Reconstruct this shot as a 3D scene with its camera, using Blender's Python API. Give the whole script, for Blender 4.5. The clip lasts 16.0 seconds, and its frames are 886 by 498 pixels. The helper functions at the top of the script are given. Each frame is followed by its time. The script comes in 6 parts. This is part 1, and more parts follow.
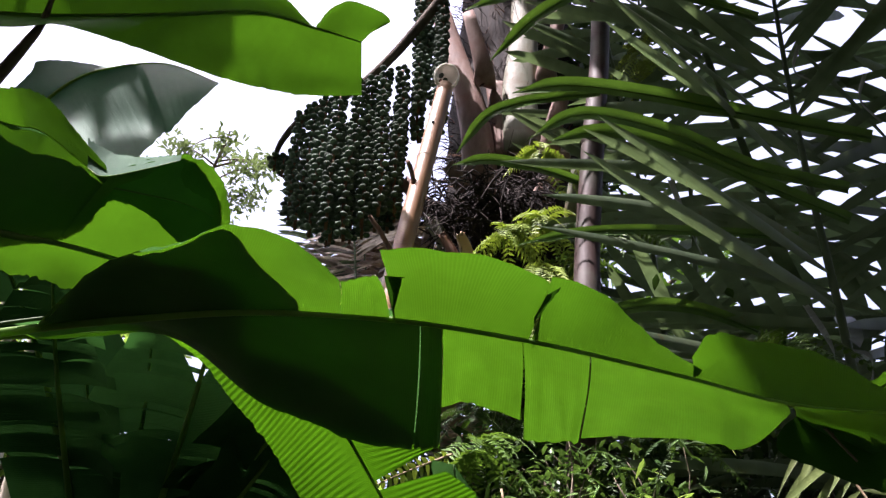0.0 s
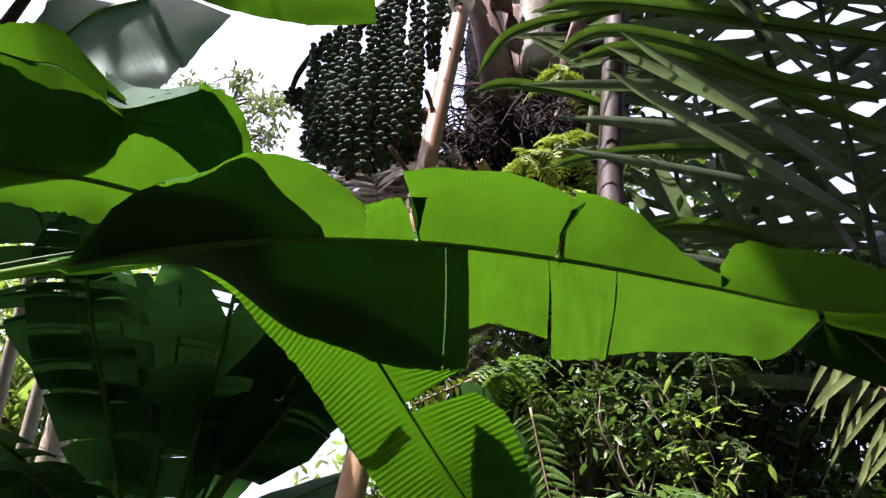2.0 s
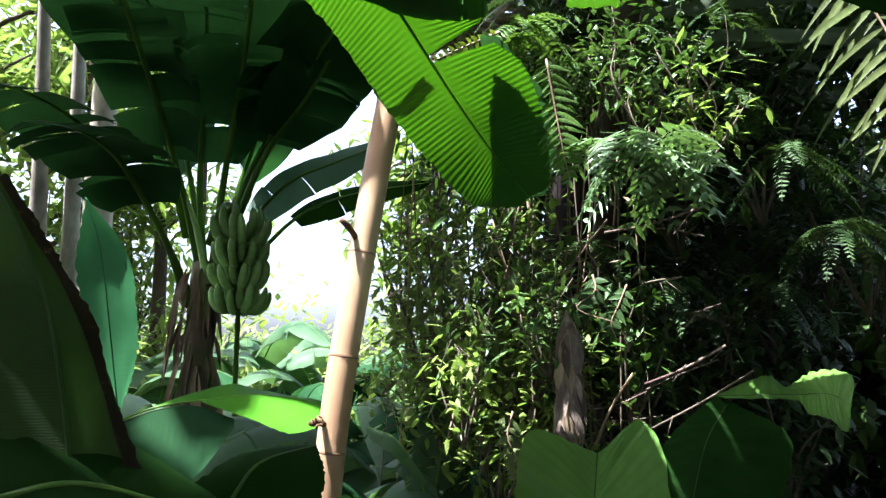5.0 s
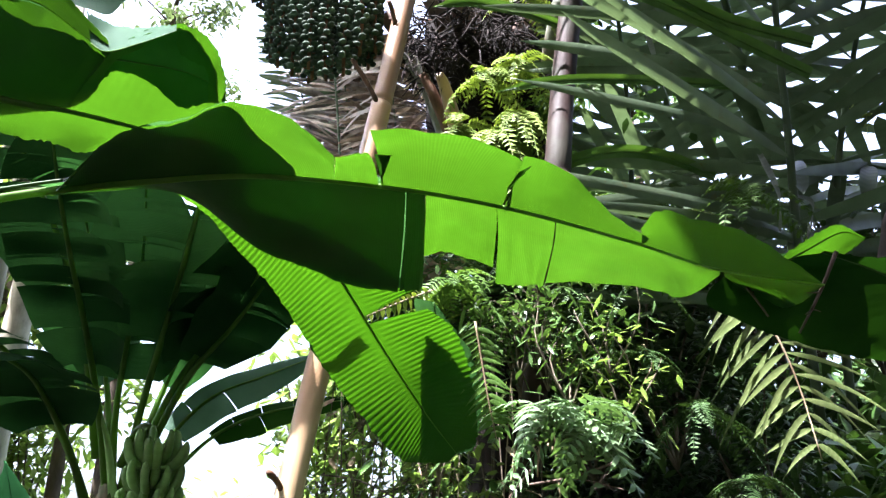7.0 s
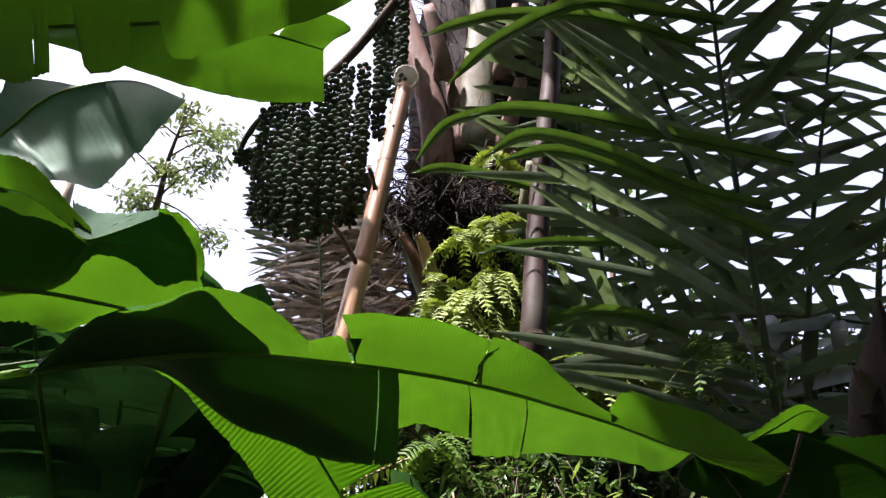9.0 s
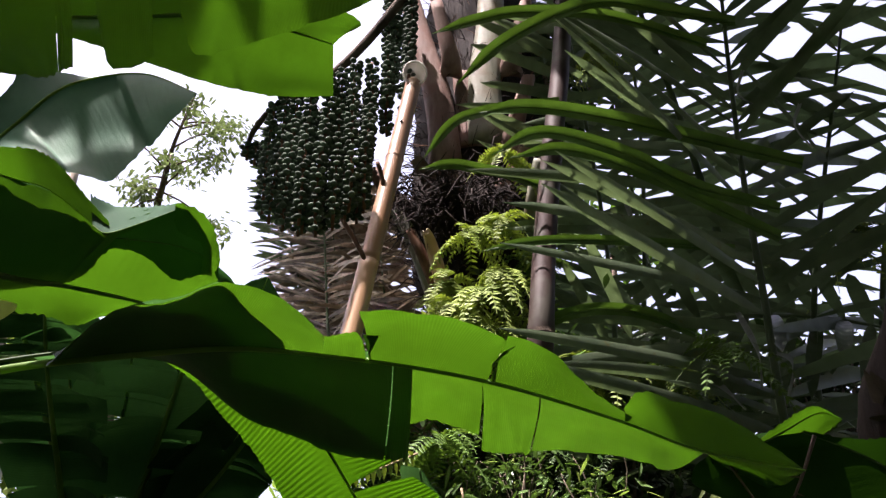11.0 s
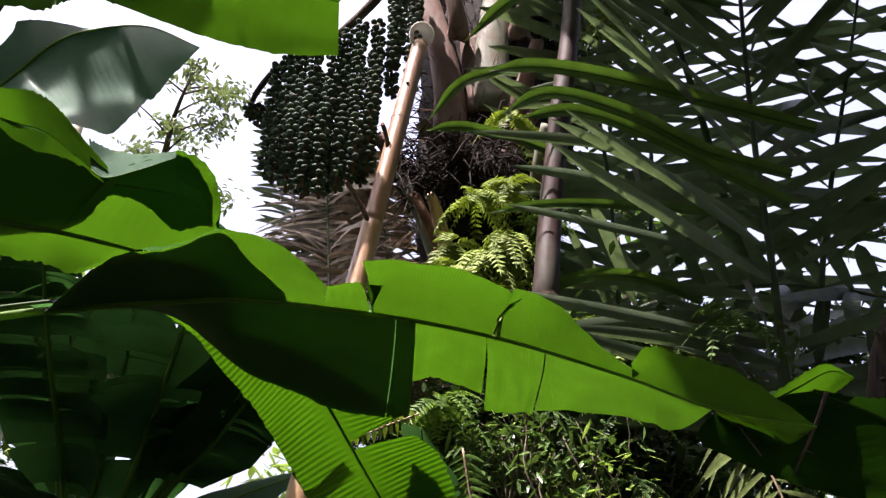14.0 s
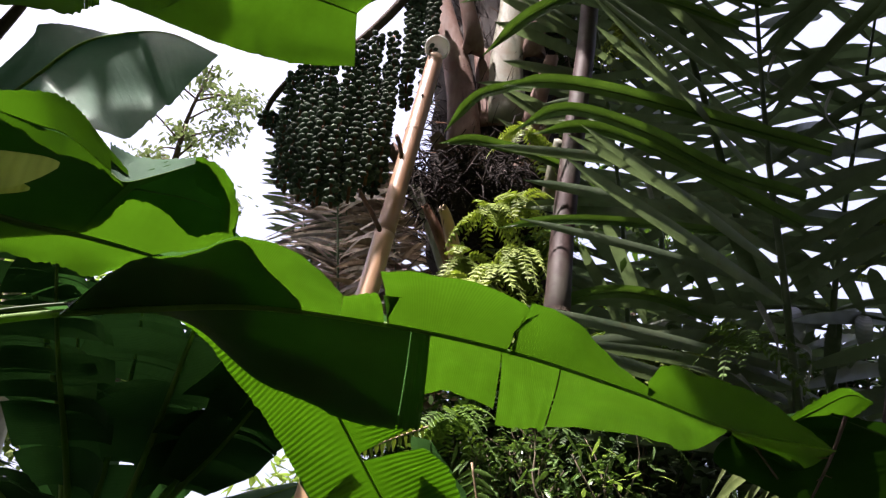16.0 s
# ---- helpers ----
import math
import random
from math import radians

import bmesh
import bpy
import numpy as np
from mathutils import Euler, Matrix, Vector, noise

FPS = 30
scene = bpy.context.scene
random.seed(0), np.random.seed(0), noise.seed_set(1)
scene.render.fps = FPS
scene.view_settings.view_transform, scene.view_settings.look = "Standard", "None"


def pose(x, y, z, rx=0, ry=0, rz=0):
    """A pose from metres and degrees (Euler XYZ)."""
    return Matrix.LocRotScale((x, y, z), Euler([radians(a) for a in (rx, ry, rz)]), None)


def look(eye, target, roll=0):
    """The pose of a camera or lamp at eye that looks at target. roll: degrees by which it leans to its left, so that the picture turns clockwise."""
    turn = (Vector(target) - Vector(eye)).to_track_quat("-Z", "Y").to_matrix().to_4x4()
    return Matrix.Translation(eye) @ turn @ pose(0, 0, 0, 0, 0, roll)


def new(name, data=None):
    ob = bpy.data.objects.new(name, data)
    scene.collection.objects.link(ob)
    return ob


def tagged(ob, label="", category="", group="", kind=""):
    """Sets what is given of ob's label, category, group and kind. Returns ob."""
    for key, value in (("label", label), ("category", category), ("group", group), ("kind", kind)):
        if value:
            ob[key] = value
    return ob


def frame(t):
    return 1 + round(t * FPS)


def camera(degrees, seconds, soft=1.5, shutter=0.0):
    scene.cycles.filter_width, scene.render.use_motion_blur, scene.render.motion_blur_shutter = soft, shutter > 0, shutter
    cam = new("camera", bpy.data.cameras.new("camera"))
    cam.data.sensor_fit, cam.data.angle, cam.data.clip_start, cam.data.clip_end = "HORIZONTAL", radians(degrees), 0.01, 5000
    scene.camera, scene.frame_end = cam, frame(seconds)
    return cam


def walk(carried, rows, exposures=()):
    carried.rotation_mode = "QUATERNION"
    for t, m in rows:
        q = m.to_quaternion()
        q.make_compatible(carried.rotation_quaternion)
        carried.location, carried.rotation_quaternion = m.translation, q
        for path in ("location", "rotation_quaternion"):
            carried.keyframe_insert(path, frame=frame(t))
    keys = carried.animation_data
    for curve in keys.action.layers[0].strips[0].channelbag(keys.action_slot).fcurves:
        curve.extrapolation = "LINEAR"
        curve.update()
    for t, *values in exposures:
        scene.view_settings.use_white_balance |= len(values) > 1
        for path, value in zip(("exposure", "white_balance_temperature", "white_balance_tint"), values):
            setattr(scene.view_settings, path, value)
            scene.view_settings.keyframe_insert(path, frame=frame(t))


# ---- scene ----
SOFT = 1.35
EXPOSURES = [(0.0, 2.05, 6100, 28), (2.0, 2.1, 6100, 28), (2.5, 2.43, 6050, 24), (3.0, 2.7, 5950, 9), (5.5, 2.7, 5550, 17), (7.0, 3.05, 5700, 17), (8.2, 2.12, 6050, 24), (11.0, 1.93, 6400, 27), (16.0, 1.9, 6400, 26)]
cam = camera(60, 16.0, soft=SOFT)
PATH = [
    (0, (0.116, 0.1778, 1.4754), (0.046, 1.7864, 2.6631), 0.4),
    (0.5, (0.113, 0.1883, 1.4703), (0.048, 1.8028, 2.6485), 0.2),
    (1, (0.105, 0.1857, 1.4661), (0.015, 1.8093, 2.631), 0.1),
    (1.5, (0.091, 0.197, 1.451), (0.005, 1.8356, 2.5941), 0.1),
    (2, (0.105, 0.205, 1.440), (-0.024, 1.8921, 2.484), -0.5),
    (2.5, (0.127, 0.211, 1.427), (-0.080, 2.030, 2.234), -0.8),
    (3, (0.035, 0.290, 1.215), (-0.237, 2.164, 1.860), -0.2),
    (3.2, (0.023, 0.274, 1.195), (-0.249, 2.176, 1.749), -0.1),
    (5.3, (0.152, 0.0296, 1.2195), (-0.059, 1.9934, 1.5369), -0.5),
    (5.5, (0.136, 0.0068, 1.2386), (-0.026, 1.9663, 1.6058), 0),
    (6, (0.095, -0.0475, 1.3433), (-0.011, 1.8925, 1.8182), 0.7),
    (6.5, (0.088, -0.1036, 1.4337), (0.03, 1.8004, 2.044), 0.3),
    (7, (0.107, -0.149, 1.505), (0.091, 1.7033, 2.2593), -0.2),
    (7.5, (0.122, -0.1972, 1.5621), (0.109, 1.5843, 2.4718), 0),
    (8, (0.134, -0.2453, 1.596), (0.111, 1.4778, 2.611), -0.5),
    (8.5, (0.151, -0.2607, 1.6117), (0.159, 1.439, 2.6648), -1.7),
    (8.7, (0.168, -0.2574, 1.608), (0.182, 1.4353, 2.6726), -1.6),
    (10.8, (0.104, -0.2802, 1.616), (0.133, 1.4182, 2.6731), -1.1),
    (11, (0.104, -0.2789, 1.6131), (0.129, 1.4229, 2.6644), -0.8),
    (11.5, (0.101, -0.2589, 1.6018), (0.136, 1.4525, 2.6359), -0.6),
    (12, (0.091, -0.2528, 1.6014), (0.126, 1.4645, 2.6249), -0.4),
    (12.5, (0.106, -0.239, 1.5925), (0.149, 1.4853, 2.6057), -0.2),
    (13, (0.102, -0.2203, 1.5851), (0.133, 1.5075, 2.5925), -0.2),
    (13.5, (0.103, -0.2038, 1.5805), (0.127, 1.5276, 2.5813), -0.1),
    (14, (0.094, -0.1889, 1.5708), (0.113, 1.5426, 2.5705), 0.3),
    (14.5, (0.071, -0.1729, 1.5712), (0.072, 1.5491, 2.5872), 1.5),
    (15, (0.044, -0.1836, 1.5673), (0.031, 1.5149, 2.6233), 2.5),
    (15.5, (0.037, -0.1805, 1.5665), (0.034, 1.5332, 2.5978), 2),
    (16, (0.05, -0.185, 1.5722), (0.058, 1.5309, 2.6006), 2),
]
walk(cam, [(t, look(eye, target, roll)) for t, eye, target, roll in PATH], EXPOSURES)

# ---- world and sun ----
SUN_DOWN = Vector((0.29, 0.24, -0.92)).normalized()
world = bpy.data.worlds.new("sky")
scene.world = world
world.use_nodes = True
wn, wl = world.node_tree.nodes, world.node_tree.links
sky = wn.new("ShaderNodeTexSky")
sky.sky_type, sky.sun_disc = "NISHITA", False
sky.sun_elevation = math.asin(-SUN_DOWN.z)
sky.sun_rotation = math.atan2(-SUN_DOWN.x, -SUN_DOWN.y)
sky.air_density, sky.dust_density, sky.ozone_density = 0.8, 8.0, 0.4
haze = wn.new("ShaderNodeHueSaturation")
haze.inputs["Saturation"].default_value, haze.inputs["Value"].default_value = 0.7, 1.1
wl.new(sky.outputs[0], haze.inputs["Color"])
wl.new(haze.outputs[0], wn["Background"].inputs[0])
wn["Background"].inputs[1].default_value = 0.14
sun_data = bpy.data.lights.new("sun", "SUN")
sun_data.energy, sun_data.angle, sun_data.color = 5.0, radians(0.6), (1.0, 0.95, 0.86)
sun = new("sun", sun_data)
sun.matrix_world = look((0, 0, 30), Vector((0, 0, 30)) + SUN_DOWN)


# ---- materials ----
def nodes_of(name):
    m = bpy.data.materials.new(name)
    m.use_nodes = True
    n, l = m.node_tree.nodes, m.node_tree.links
    return m, n, l, n["Principled BSDF"], n["Material Output"]


def ramp_of(n, stops):
    r = n.new("ShaderNodeValToRGB")
    while len(r.color_ramp.elements) < len(stops):
        r.color_ramp.elements.new(0.5)
    for e, (p, c) in zip(r.color_ramp.elements, stops):
        e.position, e.color = p, (*c, 1)
    return r


def noise_of(n, l, scale, coord, detail=5.0, rough=0.6):
    t = n.new("ShaderNodeTexNoise")
    t.inputs["Scale"].default_value, t.inputs["Detail"].default_value, t.inputs["Roughness"].default_value = scale, detail, rough
    l.new(coord, t.inputs["Vector"])
    return t


def leaf_material(name, dark, light, through_light, amount=0.5, gloss=0.4, vein=60.0, vein_bump=0.25, spots=None, coarse=4.0, shine=0.3):
    """A leaf: glossy skin, light that comes through, fine veins across the blade (u runs along the leaf, v across)."""
    m, n, l, p, out = nodes_of(name)
    tc = n.new("ShaderNodeTexCoord")
    info = n.new("ShaderNodeObjectInfo")
    big = noise_of(n, l, coarse, tc.outputs["Object"])
    ramp = ramp_of(n, [(0.3, dark), (0.7, light)])
    l.new(big.outputs[0], ramp.inputs[0])
    wave = n.new("ShaderNodeTexWave")
    wave.wave_type, wave.bands_direction = "BANDS", "X"
    wave.inputs["Scale"].default_value, wave.inputs["Distortion"].default_value = vein, 0.6
    wave.inputs["Detail Scale"].default_value = 3.0
    l.new(tc.outputs["UV"], wave.inputs["Vector"])
    hue = n.new("ShaderNodeHueSaturation")
    vary = n.new("ShaderNodeMapRange")
    vary.inputs["To Min"].default_value, vary.inputs["To Max"].default_value = 0.75, 1.25
    l.new(info.outputs["Random"], vary.inputs["Value"])
    l.new(vary.outputs[0], hue.inputs["Value"])
    l.new(ramp.outputs[0], hue.inputs["Color"])
    veined = n.new("ShaderNodeMixRGB")
    veined.blend_type = "MULTIPLY"
    shade = ramp_of(n, [(0.0, (0.78, 0.8, 0.75)), (0.6, (1, 1, 1))])
    l.new(wave.outputs["Color"], shade.inputs[0])
    veined.inputs[0].default_value = 0.35
    l.new(hue.outputs[0], veined.inputs[1])
    l.new(shade.outputs[0], veined.inputs[2])
    colour = veined.outputs[0]
    if spots:
        fine = noise_of(n, l, 14.0, tc.outputs["Object"], 8.0, 0.7)
        mask = ramp_of(n, [(0.60, (0, 0, 0)), (0.68, (1, 1, 1))])
        l.new(fine.outputs[0], mask.inputs[0])
        mix = n.new("ShaderNodeMixRGB")
        l.new(mask.outputs[0], mix.inputs[0])
        l.new(colour, mix.inputs[1])
        mix.inputs[2].default_value = (*spots, 1)
        colour = mix.outputs[0]
    l.new(colour, p.inputs["Base Color"])
    p.inputs["Roughness"].default_value = gloss
    p.inputs["IOR"].default_value = 1.4
    p.inputs["Specular IOR Level"].default_value = shine
    bump = n.new("ShaderNodeBump")
    bump.inputs["Strength"].default_value, bump.inputs["Distance"].default_value = vein_bump, 0.004
    l.new(wave.outputs["Color"], bump.inputs["Height"])
    l.new(bump.outputs[0], p.inputs["Normal"])
    tr = n.new("ShaderNodeBsdfTranslucent")
    tint = n.new("ShaderNodeMixRGB")
    tint.blend_type = "MULTIPLY"
    tint.inputs[0].default_value = 1.0
    tint.inputs[1].default_value = (*through_light, 1)
    lift = ramp_of(n, [(0.25, (0.75, 0.72, 0.6)), (0.75, (1.0, 1.0, 1.0))])
    l.new(big.outputs[0], lift.inputs[0])
    vt = n.new("ShaderNodeMixRGB")
    vt.blend_type = "MULTIPLY"
    vt.inputs[0].default_value = 0.4
    l.new(lift.outputs[0], vt.inputs[1])
    l.new(shade.outputs[0], vt.inputs[2])
    l.new(vt.outputs[0], tint.inputs[2])
    l.new(tint.outputs[0], tr.inputs["Color"])
    l.new(bump.outputs[0], tr.inputs["Normal"])
    mixs = n.new("ShaderNodeMixShader")
    mixs.inputs[0].default_value = amount
    l.new(p.outputs[0], mixs.inputs[1])
    l.new(tr.outputs[0], mixs.inputs[2])
    l.new(mixs.outputs[0], out.inputs["Surface"])
    return m


def rough_material(name, dark, light, scale=8.0, stretch=(1, 1, 1), rough=0.8, bump=0.5, bump_distance=0.01, stain=None, stain_scale=2.0, vary=0.12):
    """Bark, fibre, earth or dry leaf: two scales of colour, with relief."""
    m, n, l, p, out = nodes_of(name)
    tc = n.new("ShaderNodeTexCoord")
    mp = n.new("ShaderNodeMapping")
    mp.inputs["Scale"].default_value = stretch
    l.new(tc.outputs["Object"], mp.inputs["Vector"])
    a = noise_of(n, l, scale, mp.outputs[0], 8.0, 0.65)
    ramp = ramp_of(n, [(0.32, dark), (0.68, light)])
    l.new(a.outputs[0], ramp.inputs[0])
    colour = ramp.outputs[0]
    if stain:
        b = noise_of(n, l, stain_scale, tc.outputs["Object"], 4.0)
        mask = ramp_of(n, [(0.48, (0, 0, 0)), (0.62, (1, 1, 1))])
        l.new(b.outputs[0], mask.inputs[0])
        mix = n.new("ShaderNodeMixRGB")
        l.new(mask.outputs[0], mix.inputs[0])
        l.new(colour, mix.inputs[1])
        mix.inputs[2].default_value = (*stain, 1)
        colour = mix.outputs[0]
    info = n.new("ShaderNodeObjectInfo")
    span = n.new("ShaderNodeMapRange")
    span.inputs["To Min"].default_value, span.inputs["To Max"].default_value = 1 - vary, 1 + vary
    l.new(info.outputs["Random"], span.inputs["Value"])
    tone = n.new("ShaderNodeHueSaturation")
    l.new(span.outputs[0], tone.inputs["Value"])
    l.new(colour, tone.inputs["Color"])
    l.new(tone.outputs[0], p.inputs["Base Color"])
    p.inputs["Roughness"].default_value = rough
    p.inputs["Specular IOR Level"].default_value = 0.5 if rough < 0.6 else 0.2
    bm_ = n.new("ShaderNodeBump")
    bm_.inputs["Strength"].default_value, bm_.inputs["Distance"].default_value = bump, bump_distance
    l.new(a.outputs[0], bm_.inputs["Height"])
    l.new(bm_.outputs[0], p.inputs["Normal"])
    return m


M_BANANA = leaf_material("banana_leaf", (0.017, 0.056, 0.015), (0.026, 0.082, 0.021), (0.046, 0.138, 0.003), 0.4, 0.42, 40.0, 0.15)
# banana leaf darkened in colour for the shade under other leaves
M_BANANA_DARK = leaf_material("banana_leaf_shade_tone", (0.016, 0.056, 0.022), (0.028, 0.084, 0.030), (0.018, 0.064, 0.012), 0.38, 0.6, 40.0, 0.2, shine=0.04)
M_BANANA_WAX = leaf_material("waxy_banana_leaf", (0.045, 0.135, 0.082), (0.085, 0.19, 0.12), (0.03, 0.09, 0.04), 0.2, 0.5, 40.0, 0.2, shine=0.25)
M_MIDRIB = leaf_material("banana_midrib", (0.08, 0.16, 0.03), (0.13, 0.22, 0.05), (0.20, 0.40, 0.03), 0.45, 0.35, 3.0, 0.1)
M_PALM = leaf_material("palm_leaflet", (0.075, 0.115, 0.07), (0.14, 0.18, 0.11), (0.10, 0.15, 0.06), 0.45, 0.32, 3.0, 0.2, spots=(0.10, 0.09, 0.04))
M_FERN = leaf_material("fern_frond", (0.05, 0.11, 0.02), (0.12, 0.22, 0.04), (0.09, 0.17, 0.015), 0.4, 0.45, 3.0, 0.2)
M_FERN_YELLOW = leaf_material("yellow_fern", (0.15, 0.23, 0.035), (0.32, 0.40, 0.11), (0.14, 0.20, 0.015), 0.42, 0.45, 3.0, 0.2)
M_FERN_OLIVE = leaf_material("olive_fern", (0.085, 0.12, 0.038), (0.16, 0.20, 0.068), (0.07, 0.10, 0.016), 0.35, 0.45, 3.0, 0.2)
M_TIP = leaf_material("yellowing_leaf", (0.34, 0.44, 0.08), (0.48, 0.56, 0.14), (0.4, 0.5, 0.06), 0.45, 0.45, 3.0, 0.2)
M_BUSH = leaf_material("bush_leaf", (0.035, 0.085, 0.015), (0.08, 0.16, 0.03), (0.05, 0.11, 0.01), 0.35, 0.4, 3.0, 0.2)
M_TREE = leaf_material("grey_green_tree_leaf", (0.10, 0.15, 0.06), (0.20, 0.25, 0.12), (0.10, 0.14, 0.05), 0.35, 0.45, 3.0, 0.2)
M_BUSH_PALE = leaf_material("pale_bush_leaf", (0.12, 0.19, 0.03), (0.24, 0.31, 0.07), (0.20, 0.32, 0.05), 0.45, 0.45, 3.0, 0.2)
M_PALM_TIP = leaf_material("sunlit_palm_leaflet", (0.045, 0.095, 0.03), (0.095, 0.17, 0.05), (0.08, 0.17, 0.015), 0.32, 0.34, 3.0, 0.2)
# darker copy of the fern; the palm's shade is put into its colour
M_FERN_DARK = leaf_material("fern_painted_shade", (0.03, 0.068, 0.018), (0.065, 0.12, 0.032), (0.035, 0.07, 0.01), 0.3, 0.45, 3.0, 0.2)
# darker copy of the bush leaf, the thicket's shade put into its colour
M_BUSH_DARK = leaf_material("bush_leaf_painted_shade", (0.022, 0.05, 0.013), (0.055, 0.10, 0.024), (0.025, 0.055, 0.008), 0.25, 0.38, 3.0, 0.2)
M_TARO = leaf_material("elephant_ear_leaf", (0.085, 0.20, 0.03), (0.15, 0.29, 0.06), (0.20, 0.38, 0.03), 0.4, 0.4, 6.0, 0.35)
M_BANANA_OLD = leaf_material("browning_banana_leaf", (0.014, 0.034, 0.012), (0.026, 0.052, 0.016), (0.012, 0.024, 0.005), 0.25, 0.55, 40.0, 0.5, spots=(0.07, 0.04, 0.015), shine=0.15)
M_YOUNG = leaf_material("young_banana_leaf", (0.042, 0.17, 0.06), (0.065, 0.225, 0.085), (0.045, 0.18, 0.06), 0.35, 0.4, 40.0, 0.1)
# dark copy of the banana leaf, with the shade put into its colour
M_SHADE_LEAF = leaf_material("banana_leaf_painted_shade", (0.010, 0.034, 0.006), (0.018, 0.052, 0.009), (0.012, 0.045, 0.002), 0.35, 0.6, 40.0, 0.2, shine=0.03)
M_MARGIN = leaf_material("dried_leaf_margin", (0.018, 0.014, 0.008), (0.05, 0.038, 0.02), (0.02, 0.014, 0.006), 0.2, 0.6, 40.0, 0.5, spots=(0.16, 0.11, 0.05), shine=0.15)
M_OLD_LOW = leaf_material("ageing_banana_leaf", (0.020, 0.048, 0.012), (0.042, 0.08, 0.018), (0.03, 0.07, 0.008), 0.3, 0.55, 40.0, 0.6, spots=(0.08, 0.055, 0.02), shine=0.2)
M_RIB_DARK = leaf_material("dark_midrib", (0.03, 0.07, 0.015), (0.05, 0.10, 0.02), (0.02, 0.05, 0.01), 0.1, 0.45, 3.0, 0.1)
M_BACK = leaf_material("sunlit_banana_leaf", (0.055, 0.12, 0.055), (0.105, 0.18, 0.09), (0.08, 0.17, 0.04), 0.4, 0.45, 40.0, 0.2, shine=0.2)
# for the hidden sheets added on the sun side of leaves to shade them
M_OVER = leaf_material("shading_overlay_leaf", (0.020, 0.056, 0.022), (0.034, 0.085, 0.032), (0.05, 0.145, 0.035), 0.4, 0.5, 40.0, 0.2, shine=0.1)
M_TEAL = leaf_material("teal_banana_leaf", (0.05, 0.11, 0.07), (0.09, 0.16, 0.10), (0.05, 0.12, 0.05), 0.35, 0.42, 40.0, 0.3, shine=0.3)
M_FOLD = leaf_material("folded_leaf_margin", (0.035, 0.08, 0.05), (0.06, 0.115, 0.07), (0.03, 0.08, 0.03), 0.25, 0.6, 40.0, 0.3, shine=0.06)
M_GLOSSY = leaf_material("glossy_leaf", (0.045, 0.095, 0.028), (0.105, 0.17, 0.055), (0.06, 0.12, 0.016), 0.3, 0.24, 3.0, 0.2, shine=0.8)
# orange tan bamboo, its colour also lowered for the shade on the upper pole
M_BAMBOO_DIM = rough_material("orange_bamboo_dimmed", (0.17, 0.095, 0.058), (0.26, 0.155, 0.095), 6.0, (1, 1, 0.12), 0.42, 0.15, 0.004, (0.22, 0.12, 0.06), 1.2)
M_PLEAT = leaf_material("pleated_banana_leaf", (0.014, 0.06, 0.007), (0.025, 0.09, 0.010), (0.062, 0.205, 0.002), 0.4, 0.42, 40.0, 0.2)
M_LIME = leaf_material("lime_banana_leaf", (0.055, 0.20, 0.01), (0.085, 0.27, 0.015), (0.06, 0.21, 0.002), 0.4, 0.6, 40.0, 0.15, shine=0.1)
M_SILVER = leaf_material("silvery_fern", (0.11, 0.20, 0.085), (0.23, 0.33, 0.17), (0.09, 0.17, 0.03), 0.35, 0.3, 3.0, 0.2, shine=0.7)
M_DRY = rough_material("dry_leaf", (0.14, 0.09, 0.05), (0.36, 0.28, 0.18), 9.0, (1, 1, 0.3), 0.75, 0.5)
M_DEAD = leaf_material("dead_grey_leaflet", (0.20, 0.21, 0.20), (0.36, 0.37, 0.35), (0.20, 0.22, 0.18), 0.3, 0.5, 8.0, 0.3)
M_DRY_FROND = rough_material("dry_frond", (0.11, 0.085, 0.06), (0.46, 0.38, 0.29), 9.0, (1, 1, 1), 0.55, 0.4, vary=0.7)
M_FIBRE = rough_material("palm_fibre", (0.004, 0.003, 0.003), (0.022, 0.014, 0.011), 22.0, (1, 1, 0.15), 0.9, 0.8, 0.02)
M_BOOT = rough_material("frond_base", (0.11, 0.066, 0.054), (0.26, 0.18, 0.15), 10.0, (1, 1, 0.25), 0.7, 0.5, 0.01, (0.16, 0.09, 0.07), 5.0)
M_BOOT_PALE = rough_material("pale_frond_base", (0.11, 0.12, 0.085), (0.22, 0.22, 0.17), 8.0, (1, 1, 0.2), 0.6, 0.4, 0.008, (0.14, 0.12, 0.08), 4.0)
M_RED = rough_material("brown_stem", (0.019, 0.0105, 0.009), (0.045, 0.025, 0.021), 7.0, (1, 1, 0.2), 0.62, 0.35, 0.008, (0.05, 0.045, 0.035), 3.0)
M_BAMBOO = rough_material("dry_bamboo", (0.42, 0.27, 0.14), (0.58, 0.42, 0.25), 6.0, (1, 1, 0.12), 0.38, 0.15, 0.004, (0.36, 0.22, 0.12), 1.2)
M_PEG = rough_material("dark_wood", (0.06, 0.03, 0.018), (0.16, 0.08, 0.045), 20.0, (1, 1, 0.3), 0.7, 0.4)
M_BARK = rough_material("pale_bark", (0.16, 0.14, 0.11), (0.42, 0.38, 0.31), 6.0, (1, 1, 0.4), 0.85, 0.6, 0.02)
M_STUMP = rough_material("weathered_stump", (0.03, 0.022, 0.017), (0.36, 0.28, 0.22), 13.0, (1, 1, 0.3), 0.85, 1.0, 0.03, (0.10, 0.06, 0.05), 3.0)
M_TRUNK = rough_material("dark_bark", (0.03, 0.022, 0.017), (0.10, 0.075, 0.055), 9.0, (1, 1, 0.3), 0.9, 0.8, 0.03)
